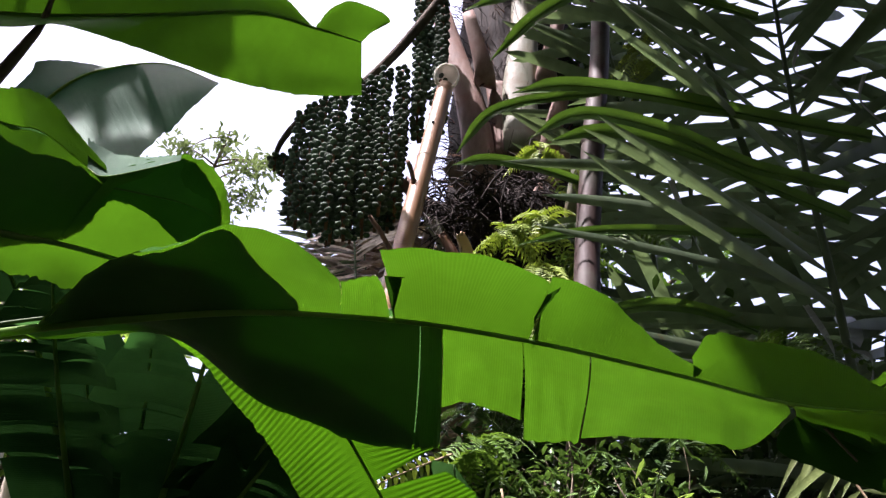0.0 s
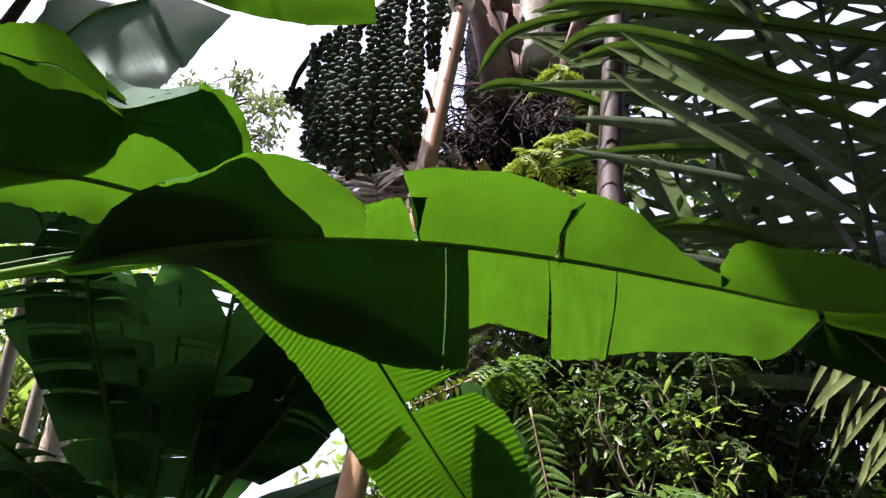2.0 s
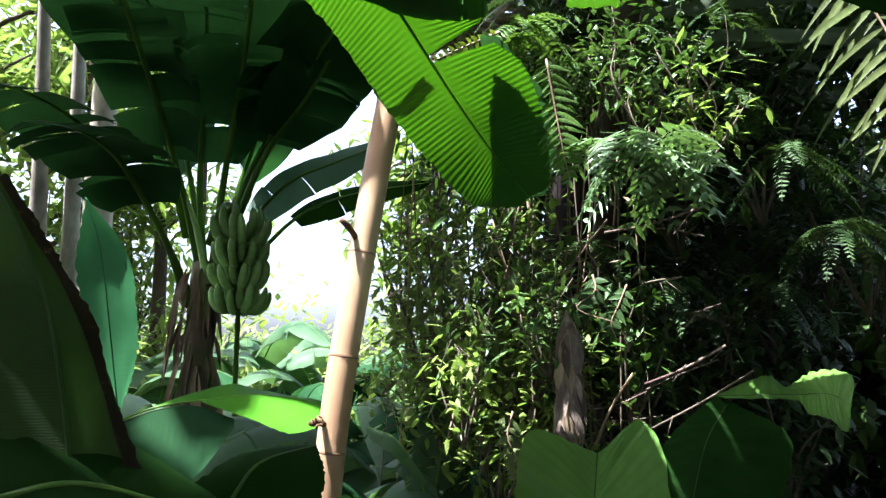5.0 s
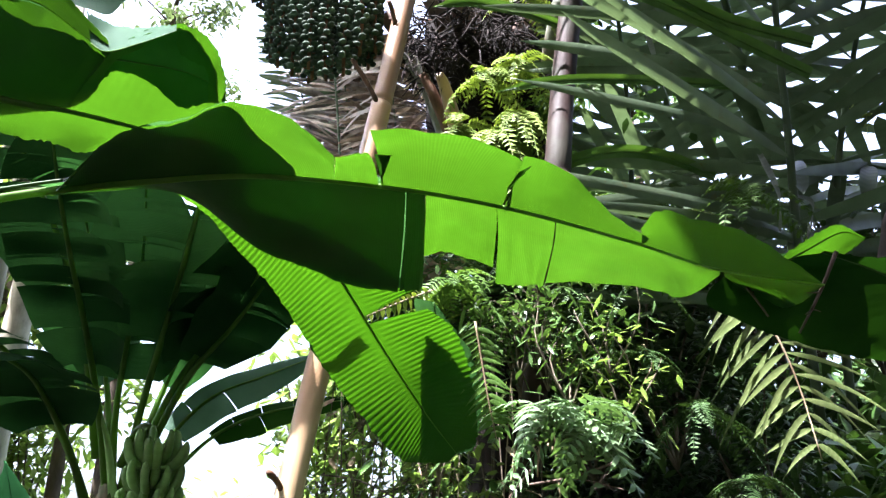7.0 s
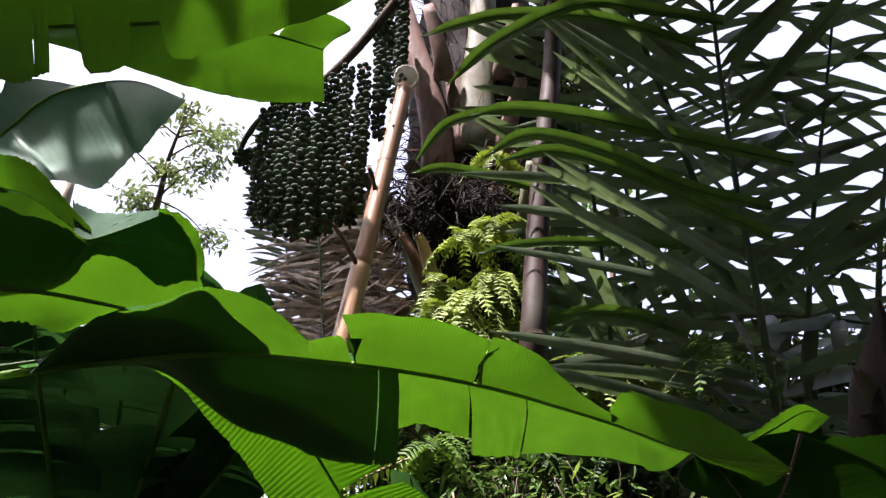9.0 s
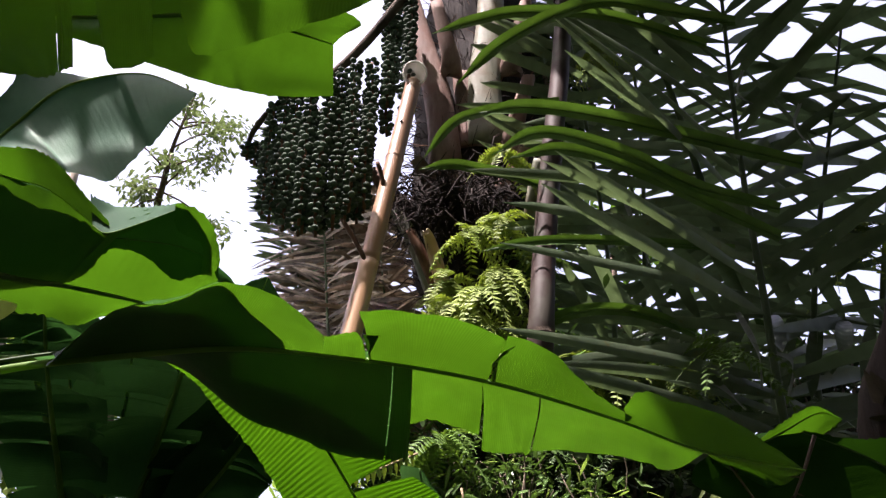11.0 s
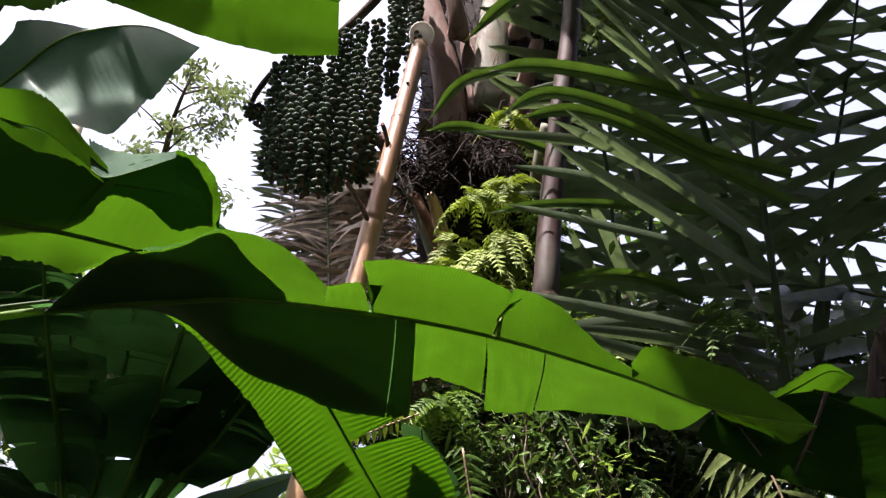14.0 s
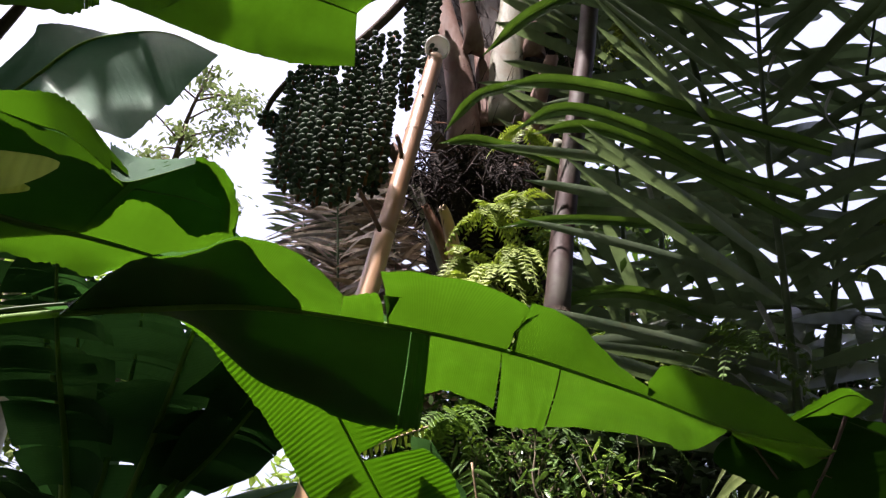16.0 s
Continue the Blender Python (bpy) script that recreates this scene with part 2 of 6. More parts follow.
M_SHEATH = rough_material("banana_sheath", (0.09, 0.055, 0.04), (0.32, 0.225, 0.155), 12.0, (1, 1, 0.12), 0.75, 0.7, 0.015, (0.10, 0.13, 0.04), 2.5)
M_FRUIT = rough_material("palm_fruit", (0.026, 0.042, 0.029), (0.075, 0.105, 0.072), 30.0, (1, 1, 1), 0.8, 0.25, 0.004, vary=0.45)
M_FINGER = leaf_material("green_banana", (0.22, 0.38, 0.11), (0.33, 0.49, 0.17), (0.2, 0.4, 0.05), 0.08, 0.45, 2.0, 0.1)
M_EARTH = rough_material("leaf_litter_earth", (0.02, 0.016, 0.01), (0.06, 0.05, 0.03), 12.0, (1, 1, 1), 0.95, 0.8, 0.03, (0.02, 0.045, 0.012), 1.5)
M_TWIG = rough_material("twig", (0.05, 0.04, 0.03), (0.16, 0.13, 0.09), 15.0, (1, 1, 1), 0.8, 0.3)
M_PLASTIC, _n, _l, _p, _o = nodes_of("clear_plastic")
_p.inputs["Base Color"].default_value = (0.86, 0.84, 0.80, 1)
_p.inputs["Roughness"].default_value = 0.18
_p.inputs["Transmission Weight"].default_value = 0.6
_p.inputs["IOR"].default_value = 1.3


# ---- building tools ----
class Geo:
    """Gathers vertices, faces and uv for one mesh."""

    def __init__(self):
        self.v, self.f, self.uv = [], [], []

    def add(self, verts, faces, uvs=None):
        o = len(self.v)
        self.v += [tuple(p) for p in verts]
        self.uv += list(uvs) if uvs else [(0.0, 0.0)] * len(verts)
        self.f += [tuple(i + o for i in f) for f in faces]

    def tube(self, pts, radii, n=8, caps=True):
        pts = [Vector(p) for p in pts]
        verts, uvs = [], []
        side = None
        for i, p in enumerate(pts):
            d = (pts[min(i + 1, len(pts) - 1)] - pts[max(i - 1, 0)]).normalized()
            if side is None:
                side = d.orthogonal().normalized()
            side = (side - d * side.dot(d)).normalized()
            other = d.cross(side)
            for k in range(n):
                a = 2 * math.pi * k / n
                verts.append(p + (side * math.cos(a) + other * math.sin(a)) * radii[i])
                uvs.append((i / max(1, len(pts) - 1), k / n))
        faces = [(i * n + k, i * n + (k + 1) % n, (i + 1) * n + (k + 1) % n, (i + 1) * n + k) for i in range(len(pts) - 1) for k in range(n)]
        if caps:
            faces += [tuple(range(n))[::-1], tuple(range((len(pts) - 1) * n, len(pts) * n))]
        self.add(verts, faces, uvs)

    def grid(self, rows, uv=None):
        nu, nv = len(rows), len(rows[0])
        verts = [p for r in rows for p in r]
        faces = [(i * nv + j, i * nv + j + 1, (i + 1) * nv + j + 1, (i + 1) * nv + j) for i in range(nu - 1) for j in range(nv - 1)]
        self.add(verts, faces, uv or [(i / (nu - 1), j / (nv - 1)) for i in range(nu) for j in range(nv)])

    def leaflet(self, base, way, side, length, width, sag=0.2, fold=0.25, steps=4, peak=0.4, strap=1.0):
        """A narrow leaf from base along way, as wide as width, folded along its middle, sagging to its tip."""
        up = side.cross(way).normalized()
        verts, uvs = [], []
        for i in range(steps + 1):
            s = i / steps
            w = width * 0.5 * (abs(math.sin(math.pi * min(1, s ** (math.log(0.5) / math.log(peak))))) ** strap if 0 < s < 1 else (0.15 if s == 0 else 0.02))
            c = base + way * (length * s) + Vector((0, 0, -sag * length * s * s))
            verts += [c - side * w - up * (w * fold), c, c + side * w - up * (w * fold)]
            uvs += [(s, 0), (s, 0.5), (s, 1)]
        faces = []
        for i in range(steps):
            o = i * 3
            faces += [(o, o + 1, o + 4, o + 3), (o + 1, o + 2, o + 5, o + 4)]
        self.add(verts, faces, uvs)

    def mesh(self, name, mat, smooth=True):
        me = bpy.data.meshes.new(name)
        me.from_pydata(self.v, [], self.f)
        lay = me.uv_layers.new(name="uv")
        idx = np.empty(len(me.loops), dtype=np.int32)
        me.loops.foreach_get("vertex_index", idx)
        lay.data.foreach_set("uv", np.array(self.uv, dtype=np.float32)[idx].ravel())
        if smooth:
            me.polygons.foreach_set("use_smooth", [True] * len(me.polygons))
        me.materials.append(mat)
        me.update()
        return me


def thing(name, at, label, category, group="", kind=""):
    ob = new(name)
    ob.location = at
    ob.empty_display_size = 0.1
    return tagged(ob, label, category, group, kind)


def part(name, geo, mat, parent, label="", smooth=True):
    """One mesh, in world places, under a thing or under a part of it."""
    ob = new(name, geo.mesh(name, mat, smooth) if isinstance(geo, Geo) else geo)
    ob.parent = parent
    ob.matrix_parent_inverse = Matrix.Translation(-parent.location) if parent.type == "EMPTY" else Matrix.Identity(4)
    if label:
        ob["label"] = label
    return ob


def spline(pts, s):
    """A smooth curve through pts (Catmull-Rom), s from 0 to len(pts) - 1."""
    pts = [Vector(p) for p in pts]
    i = min(int(max(s, 0)), len(pts) - 2)
    w = s - i
    b, c = pts[i], pts[i + 1]
    a = pts[i - 1] if i > 0 else b + (b - c)
    d = pts[i + 2] if i + 2 < len(pts) else c + (c - b)
    return 0.5 * ((2 * b) + (c - a) * w + (2 * a - 5 * b + 4 * c - d) * w * w + (3 * b - 3 * c + d - a) * w ** 3)


def curve(pts, n):
    return [spline(pts, (len(pts) - 1) * i / (n - 1)) for i in range(n)]


def around(side, rise, d):
    """A place d metres from the middle of the clearing, side degrees to the right of straight ahead and rise degrees up."""
    a, e = radians(side), radians(rise)
    return Vector((0.1 + d * math.sin(a) * math.cos(e), -0.1 + d * math.cos(a) * math.cos(e), 1.6 + d * math.sin(e)))


def rnd(a, b):
    return random.uniform(a, b)


def big_leaf(plant, mid, lobes, label="", mat=None, rib=0.016, bulge=0.03, ripple=0.0025, rib_mat=None, stalk=(), pleat=0):
    """A banana leaf: a midrib through mid and torn lobes, each (from, to, edge) with the stretch of the midrib that it grows on and its outer edge."""
    mat = mat or M_BANANA
    n = len(mid) - 1
    g = Geo()
    steps = 8 * n + 1
    rad = [rib * (1 - 0.85 * i / (steps - 1)) for i in range(steps)]
    pts = curve(mid, steps)
    g.tube(pts, rad, 8)
    if stalk:
        g.tube(curve([*stalk, mid[0]], 10), [rib * (1.8 - 0.09 * i) for i in range(10)], 8)
    root = part("leaf", g, rib_mat or M_MIDRIB, plant, label)
    for lobe in lobes:
        s0, s1, edge = lobe[:3]
        puff = lobe[3] if len(lobe) > 3 else bulge
        nu, nv = max(14, int((110 if pleat else 16) * abs(s1 - s0))), 12
        rows, uvs = [], []
        seed = Vector((rnd(0, 50), rnd(0, 50), 0))
        phase = rnd(0, 6)
        for i in range(nu):
            w = i / (nu - 1)
            s = s0 + (s1 - s0) * w
            a = spline(mid, s)
            b = spline(edge, w * (len(edge) - 1))
            along = spline(mid, min(n, s + 0.1)) - spline(mid, max(0, s - 0.1))
            nrm = along.cross(b - a)
            if nrm.length < 1e-6:
                nrm = Vector((0, 0, 1))
            nrm.normalize()
            if nrm.z < 0:
                nrm = -nrm
            size = (b - a).length
            row = []
            for j in range(nv):
                v = j / (nv - 1)
                p = a.lerp(b, v) + nrm * (puff * size * math.sin(math.pi * v) * 2)
                p += nrm * (ripple * math.sin(phase + w * abs(s1 - s0) * (pleat or 62)) * min(1.0, 3 * v) * min(size, 0.4))
                p += nrm * (0.03 * size * v * noise.noise(seed + Vector((w * 6, v * 3, 0))))
                if j == nv - 1:
                    p += (b - a).normalized() * (0.012 * noise.noise(seed + Vector((w * 40, 7, 3))))
                row.append(p)
                uvs.append((s * 0.5, v))
            rows.append(row)
        g = Geo()
        g.grid(rows, uvs)
        part("blade", g, mat, root)
    return root


def auto_leaf(plant, mid, width, label="", mat=None, droop=0.25, tears=4, rib=0.02, petiole=0.25, side=None, gap=0.006):
    """A whole banana leaf from the petiole to the tip, its two halves hanging a little from the midrib and torn in places."""
    mat = mat or M_BANANA_DARK
    n = len(mid) - 1
    g = Geo()
    steps = 7 * n + 1
    g.tube(curve(mid, steps), [rib * (1 - 0.85 * i / (steps - 1)) for i in range(steps)], 8)
    root = part("leaf", g, M_MIDRIB, plant, label)
    for sgn in (-1, 1):
        cuts = sorted([petiole] + [rnd(petiole + 0.08, 0.95) for _ in range(tears)] + [1.0])
        for u0, u1 in zip(cuts, cuts[1:]):
            nu, nv = max(5, int(40 * (u1 - u0))), 7
            tilt, rows, uvs = droop * (rnd(0.85, 1.2) if random.random() < 0.75 else rnd(1.5, 2.4)), [], []
            slit = gap * rnd(0.5, 2.2) if random.random() < 0.5 else 0.0005
            phase = rnd(0, 6)
            for i in range(nu):
                u = u0 + (u1 - (slit if u1 < 1 else 0) - u0) * i / (nu - 1)
                a = spline(mid, u * n)
                along = (spline(mid, min(n, u * n + 0.15)) - spline(mid, max(0, u * n - 0.15))).normalized()
                out = along.cross(Vector(side) if side else Vector((0, 0, 1)))
                out = (out.normalized() if out.length > 1e-4 else Vector((1, 0, 0))) * sgn
                up = out.cross(along) * sgn
                k = (u - petiole) / (1 - petiole)
                w = width * 0.5 * max(0.02, (math.sin(math.pi * min(1, 0.06 + 0.94 * k) ** 0.75)) ** 0.55 if k < 0.999 else 0.02)
                row = []
                for j in range(nv):
                    v = j / (nv - 1)
                    fall = tilt * v * v
                    p = a + out * (w * v * (1 - 0.25 * fall)) + along * (w * 0.22 * v) + Vector((0, 0, -1)) * (w * fall)
                    p += up * (0.03 * w * math.sin(phase + u * 40) * v)
                    row.append(p)
                    uvs.append((u * 2.2, v))
                rows.append(row)
            g = Geo()
            g.grid(rows, uvs)
            part("blade", g, mat, root)
    return root


def fern_frond(geo, base, way, length, width, sag=0.5, pairs=22, rng=random):
    """One fern frond: a thin stalk that arches over, with narrow pinnae on both sides."""
    way = Vector(way).normalized()
    side = way.cross(Vector((0, 0, 1)))
    side = side.normalized() if side.length > 0.05 else Vector((1, 0, 0))
    side = (side + Vector((rng.uniform(-0.5, 0.5), rng.uniform(-0.5, 0.5), rng.uniform(-0.6, 0.6)))).normalized()
    side = (side - way * side.dot(way)).normalized()
    pts = []
    for i in range(pairs + 1):
        s = i / pairs
        pts.append(Vector(base) + way * (length * s) + Vector((0, 0, -sag * length * s * s)))
    geo.tube(pts[::3] if (pairs % 3 == 0) else pts, [0.003 * (length / 0.6)] * len(pts[::3] if (pairs % 3 == 0) else pts), 4, False)
    for i in range(2, pairs):
        s = i / pairs
        d = (pts[i + 1] - pts[i - 1]).normalized()
        w = width * 0.5 * (math.sin(math.pi * (0.12 + 0.86 * s)) ** 0.7)
        for sgn in (-1, 1):
            out = (side * sgn + d * 0.35 + Vector((rng.uniform(-0.1, 0.1), rng.uniform(-0.1, 0.1), rng.uniform(-0.15, 0.1)))).normalized()
            ps = d
            geo.leaflet(pts[i], out, ps, w * rng.uniform(0.85, 1.1), length / pairs * 0.85, rng.uniform(0.0, 0.3), 0.3, 4, 0.35)


def fern(name, at, label, count=9, length=0.6, width=0.16, mat=None, spread=1.0, lift=0.5, facing=None, sag=0.6, group="ferns on the palm", pairs=21):
    root = thing(name, at, label, "fern", group)
    for k in range(count):
        a = rnd(-1, 1) * math.pi * spread + (facing if facing is not None else 0)
        way = Vector((math.sin(a), -math.cos(a), lift + rnd(-0.6, 0.6)))
        g = Geo()
        fern_frond(g, Vector(at), way, length * rnd(0.7, 1.15), width * rnd(0.8, 1.2), sag * rnd(0.7, 1.4), pairs)
        part("frond", g, mat or M_FERN, root)
    return root


def shrub(name, at, size, label, leaves=600, leaf=0.09, mat=None, stems=6, category="shrub", group="", shape=1.0):
    """Stems that fork from the ground or a branch, and many small leaves in loose clumps round their ends."""
    root = thing(name, at, label, category, group)
    at = Vector(at)
    tips = []
    for k in range(stems):
        a = 2 * math.pi * k / stems + rnd(-0.5, 0.5)
        top = at + Vector((math.cos(a) * size[0] * rnd(0.2, 0.9), math.sin(a) * size[1] * rnd(0.2, 0.9), size[2] * rnd(0.55, 1.0)))
        mid_ = at.lerp(top, 0.5) + Vector((rnd(-0.1, 0.1), rnd(-0.1, 0.1), 0.1 * size[2]))
        g = Geo()
        line = curve([at, mid_, top], 7)
        g.tube(line, [0.012 * size[2] * (1 - 0.12 * i) for i in range(7)], 5)
        part("stem", g, M_TWIG, root)
        tips += line[2:]
    g = Geo()
    for k in range(leaves):
        c = random.choice(tips) + Vector((random.gauss(0, 0.22 * size[0]), random.gauss(0, 0.22 * size[1]), random.gauss(0, 0.16 * size[2])))
        way = Vector((rnd(-1, 1), rnd(-1, 1), rnd(-0.7, 0.5))).normalized()
        side = way.cross(Vector((rnd(-0.4, 0.4), rnd(-0.4, 0.4), 1))).normalized()
        g.leaflet(c, way, side, leaf * rnd(0.6, 1.3), leaf * shape * rnd(0.3, 0.55), 0.25, 0.2, 3, 0.4)
    tagged(part("foliage", g, mat or M_BUSH, root), kind="stuff")
    return root


# ---- ground ----
random.seed(101)
def ground_height(x, y):
    return 0.15 * noise.noise(Vector((x * 0.35, y * 0.35, 0))) - 0.2


g = Geo()
N = 90
rows = []
for i in range(N + 1):
    a = (i / N * 2 - 1)
    r = []
    for j in range(N + 1):
        b = (j / N * 2 - 1)
        x, y = 300 * a * abs(a) ** 1.5, 300 * b * abs(b) ** 1.5
        r.append((x, y, ground_height(x, y)))
    rows.append(r)
g.grid(rows)
ground = new("ground", g.mesh("ground", M_EARTH))
tagged(ground, "dark earth under leaf litter between the plants", "ground", kind="structure")


# ---- woods around, and unseen leaves added above and behind to block light ----
random.seed(102)
def woods(name, label, count, spot, leaf=0.5, mat=None):
    g = Geo()
    for k in range(count):
        c = Vector(spot())
        way = Vector((rnd(-1, 1), rnd(-1, 1), rnd(-0.8, 0.4))).normalized()
        side = way.cross(Vector((rnd(-0.5, 0.5), rnd(-0.5, 0.5), 1))).normalized()
        g.leaflet(c, way, side, leaf * rnd(0.7, 1.3), leaf * rnd(0.35, 0.6), 0.3, 0.2, 3, 0.4)
    ob = new(name, g.mesh(name, mat or M_BUSH))
    tagged(ob, label, "woods", kind="stuff")
    return ob


def spot_behind():
    a = rnd(-0.25, math.pi + 0.35)
    r = rnd(6.0, 8.5)
    return (r * math.cos(a), -r * math.sin(a) + 1.0, rnd(-0.2, 10.5))


def spot_above():
    x, y = rnd(-6, 6), rnd(-6.5, 0.3)
    if math.hypot(x + 1.9, y + 0.95) < 0.75:
        x += 1.6
    return (x, y, rnd(5.6, 7.6))


def spot_above_side():
    x, y = rnd(0.4, 7.5), rnd(0.3, 3.0)
    return (x if random.random() < 0.62 else -x - 2.9, y, rnd(6.6, 8.0))


def spot_over_palm():
    a, r = rnd(-0.9, -0.2), rnd(4.2, 5.9)
    return (r * math.sin(a), r * math.cos(a), 2.4 + 1.75 * r + rnd(0, 1.5))


def spot_over_thicket():
    a, r = rnd(0.0, 1.3), rnd(2.9, 6.0)
    return (r * math.sin(a), r * math.cos(a), 2.6 + 1.75 * r + rnd(0, 1.5))


def spot_over_banana():
    k = random.random()
    if k < 0.62:
        return (rnd(-4.7, -2.7), rnd(2.1, 3.3), rnd(9.7, 10.3))
    if k < 0.94:
        return (rnd(-5.3, -4.2), rnd(1.45, 2.9), rnd(9.7, 10.3))
    return (rnd(-3.6, -2.9), rnd(1.6, 2.1), rnd(9.8, 10.2))


def spot_right():
    x, y = rnd(3.2, 7.0), rnd(1.5, 9.0)
    return (x, y, rnd(-0.2, 1.3 + 0.16 * math.hypot(x, y)))


# the leaves behind and overhead are out of view, added to block sky light
woods("far_woods", "dense dark green trees added out of view to block sky light", 9000, spot_behind, 0.55)
woods("tree_canopy", "leafy canopy added out of view to block sky light", 5200, spot_above, 0.5)
woods("tree_canopy", "leafy canopy added out of view to block sky light", 2600, spot_above_side, 0.5)
def spot_far_right():
    return (rnd(0.6, 10), rnd(8.2, 11), rnd(-0.2, 3.9))


def spot_behind_palm():
    return (rnd(-0.3, 2.6), rnd(6.4, 7.8), rnd(0.5, 4.0))


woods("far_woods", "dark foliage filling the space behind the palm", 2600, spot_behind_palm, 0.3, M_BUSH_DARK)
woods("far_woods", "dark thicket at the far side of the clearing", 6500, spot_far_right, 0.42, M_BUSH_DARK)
# also out of view: added to shade the thicket, banana plants and palm
woods("tree_canopy", "leaves added out of view to shade the thicket", 900, spot_over_thicket, 0.6)
woods("tree_canopy", "leaves added out of view to shade the banana plants", 800, spot_over_banana, 0.42)
woods("tree_canopy", "leaves added out of view to shade the palm", 1000, spot_over_palm, 0.75)
woods("far_woods", "dense dark thicket beyond the palm", 5200, spot_right, 0.34)


def spot_high():
    """Unseen leaves added to close the sky, except where the sun reaches the clearing."""
    while True:
        c = Vector((rnd(-11, 8), rnd(-8, 6.2), rnd(11.6, 13.0)))
        foot = c - SUN_DOWN * (c.z / SUN_DOWN.z)
        if not (-1.7 < foot.x < 2.9 and 2.2 < foot.y < 6.4) or (foot.x > 2.15 and foot.y < 3.3):
            if foot.y > 6.6 or (2.9 < foot.x < 5.5 and foot.y > 3 and random.random() < 0.65):
                continue
            return c


woods("tree_canopy", "high leaves added out of view to block the sky around the sun", 4200, spot_high, 0.75)

# ---- the tall banana plant beside the path ----
random.seed(103)
CROWN = Vector((-2.7, 2.15, 2.75))
tall = thing("banana_plant", (-2.75, 2.2, -0.2), "tall banana plant with broad torn green leaves", "banana plant")
g = Geo()
line = curve([(-2.75, 2.2, -0.25), (-2.78, 2.2, 1.2), CROWN], 24)
g.tube(line, [0.15 - 0.003 * i + 0.008 * noise.noise(p * 8) for i, p in enumerate(line)], 16)
part("pseudostem", g, M_SHEATH, tall)

# the broad leaf across the view
A_MID = [(-1.765, 2.113, 2.536), (-1.340, 2.184, 2.666), (-0.965, 2.193, 2.713), (-0.584, 2.214, 2.746), (-0.126, 2.133, 2.662), (0.288, 2.131, 2.579), (0.660, 2.033, 2.416), (0.877, 1.907, 2.272), (1.089, 1.755, 2.172)]
big_leaf(tall, A_MID, [
    (1.3, 3.66, [(-1.186, 2.106, 2.637), (-0.998, 1.968, 2.722), (-0.873, 1.920, 2.761), (-0.717, 1.889, 2.767), (-0.570, 1.853, 2.812), (-0.404, 1.856, 2.766), (-0.306, 1.877, 2.705), (-0.240, 1.889, 2.639)]),
    (3.66, 4.0, [(-0.237, 1.891, 2.638), (-0.177, 1.877, 2.639), (-0.135, 1.878, 2.647)]),
    (4.02, 4.98, [(-0.124, 1.816, 2.684), (-0.021, 1.806, 2.681), (0.158, 1.823, 2.664), (0.292, 1.864, 2.629), (0.328, 1.883, 2.612)]),
    (5.0, 6.1, [(0.333, 1.863, 2.622), (0.451, 1.872, 2.581), (0.533, 1.900, 2.505), (0.619, 1.947, 2.447), (0.709, 1.969, 2.397)]),
    (6.12, 8.0, [(0.670, 1.918, 2.407), (0.706, 1.835, 2.427), (0.793, 1.801, 2.385), (0.902, 1.750, 2.319), (1.014, 1.738, 2.225), (1.089, 1.755, 2.172)]),
    (1.0, 4.21, [(-1.335, 2.348, 2.739), (-1.052, 2.412, 2.804), (-0.881, 2.501, 2.792), (-0.649, 2.626, 2.648), (-0.434, 2.695, 2.571), (-0.275, 2.721, 2.527), (-0.098, 2.723, 2.494)]),
    (4.215, 4.36, [(-0.091, 2.715, 2.488), (-0.001, 2.697, 2.494)]),
    (4.362, 4.935, [(0.006, 2.624, 2.613), (0.122, 2.624, 2.618), (0.277, 2.660, 2.570)]),
    (4.94, 5.4, [(0.288, 2.745, 2.527), (0.395, 2.738, 2.521), (0.478, 2.730, 2.517)]),
    (5.41, 6.9, [(0.484, 2.696, 2.517), (0.664, 2.619, 2.491), (0.849, 2.489, 2.414), (0.914, 2.382, 2.344), (0.931, 2.043, 2.311)]),
    (7.0, 8.0, [(0.942, 2.044, 2.296), (1.038, 2.084, 2.236), (1.105, 2.008, 2.190), (1.089, 1.755, 2.172)]),
], "bright green torn leaf with sunlight through it", rib=0.017, stalk=[CROWN])

# small flaps folded down at two tears, dark to stand in for shade there
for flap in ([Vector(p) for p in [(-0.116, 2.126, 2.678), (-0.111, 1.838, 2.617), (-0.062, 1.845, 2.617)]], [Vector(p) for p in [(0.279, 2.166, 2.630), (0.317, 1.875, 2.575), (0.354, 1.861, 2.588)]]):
    big_leaf(tall, [flap[0], flap[0].lerp(flap[1], 0.5), flap[1]], [(0, 2, [flap[0].lerp(flap[2], 0.4), flap[0].lerp(flap[2], 0.8), flap[2]], 0.0)], "small flap at a tear, dark to stand in for shade", mat=M_SHADE_LEAF, rib=0.002, rib_mat=M_RIB_DARK, ripple=0.0)

# the lime leaf beside it
B_MID = [(-1.745, 1.839, 2.955), (-1.340, 2.008, 2.922), (-1.191, 2.071, 2.926), (-1.043, 2.193, 2.944), (-0.883, 2.383, 2.979), (-0.729, 2.550, 3.012)]
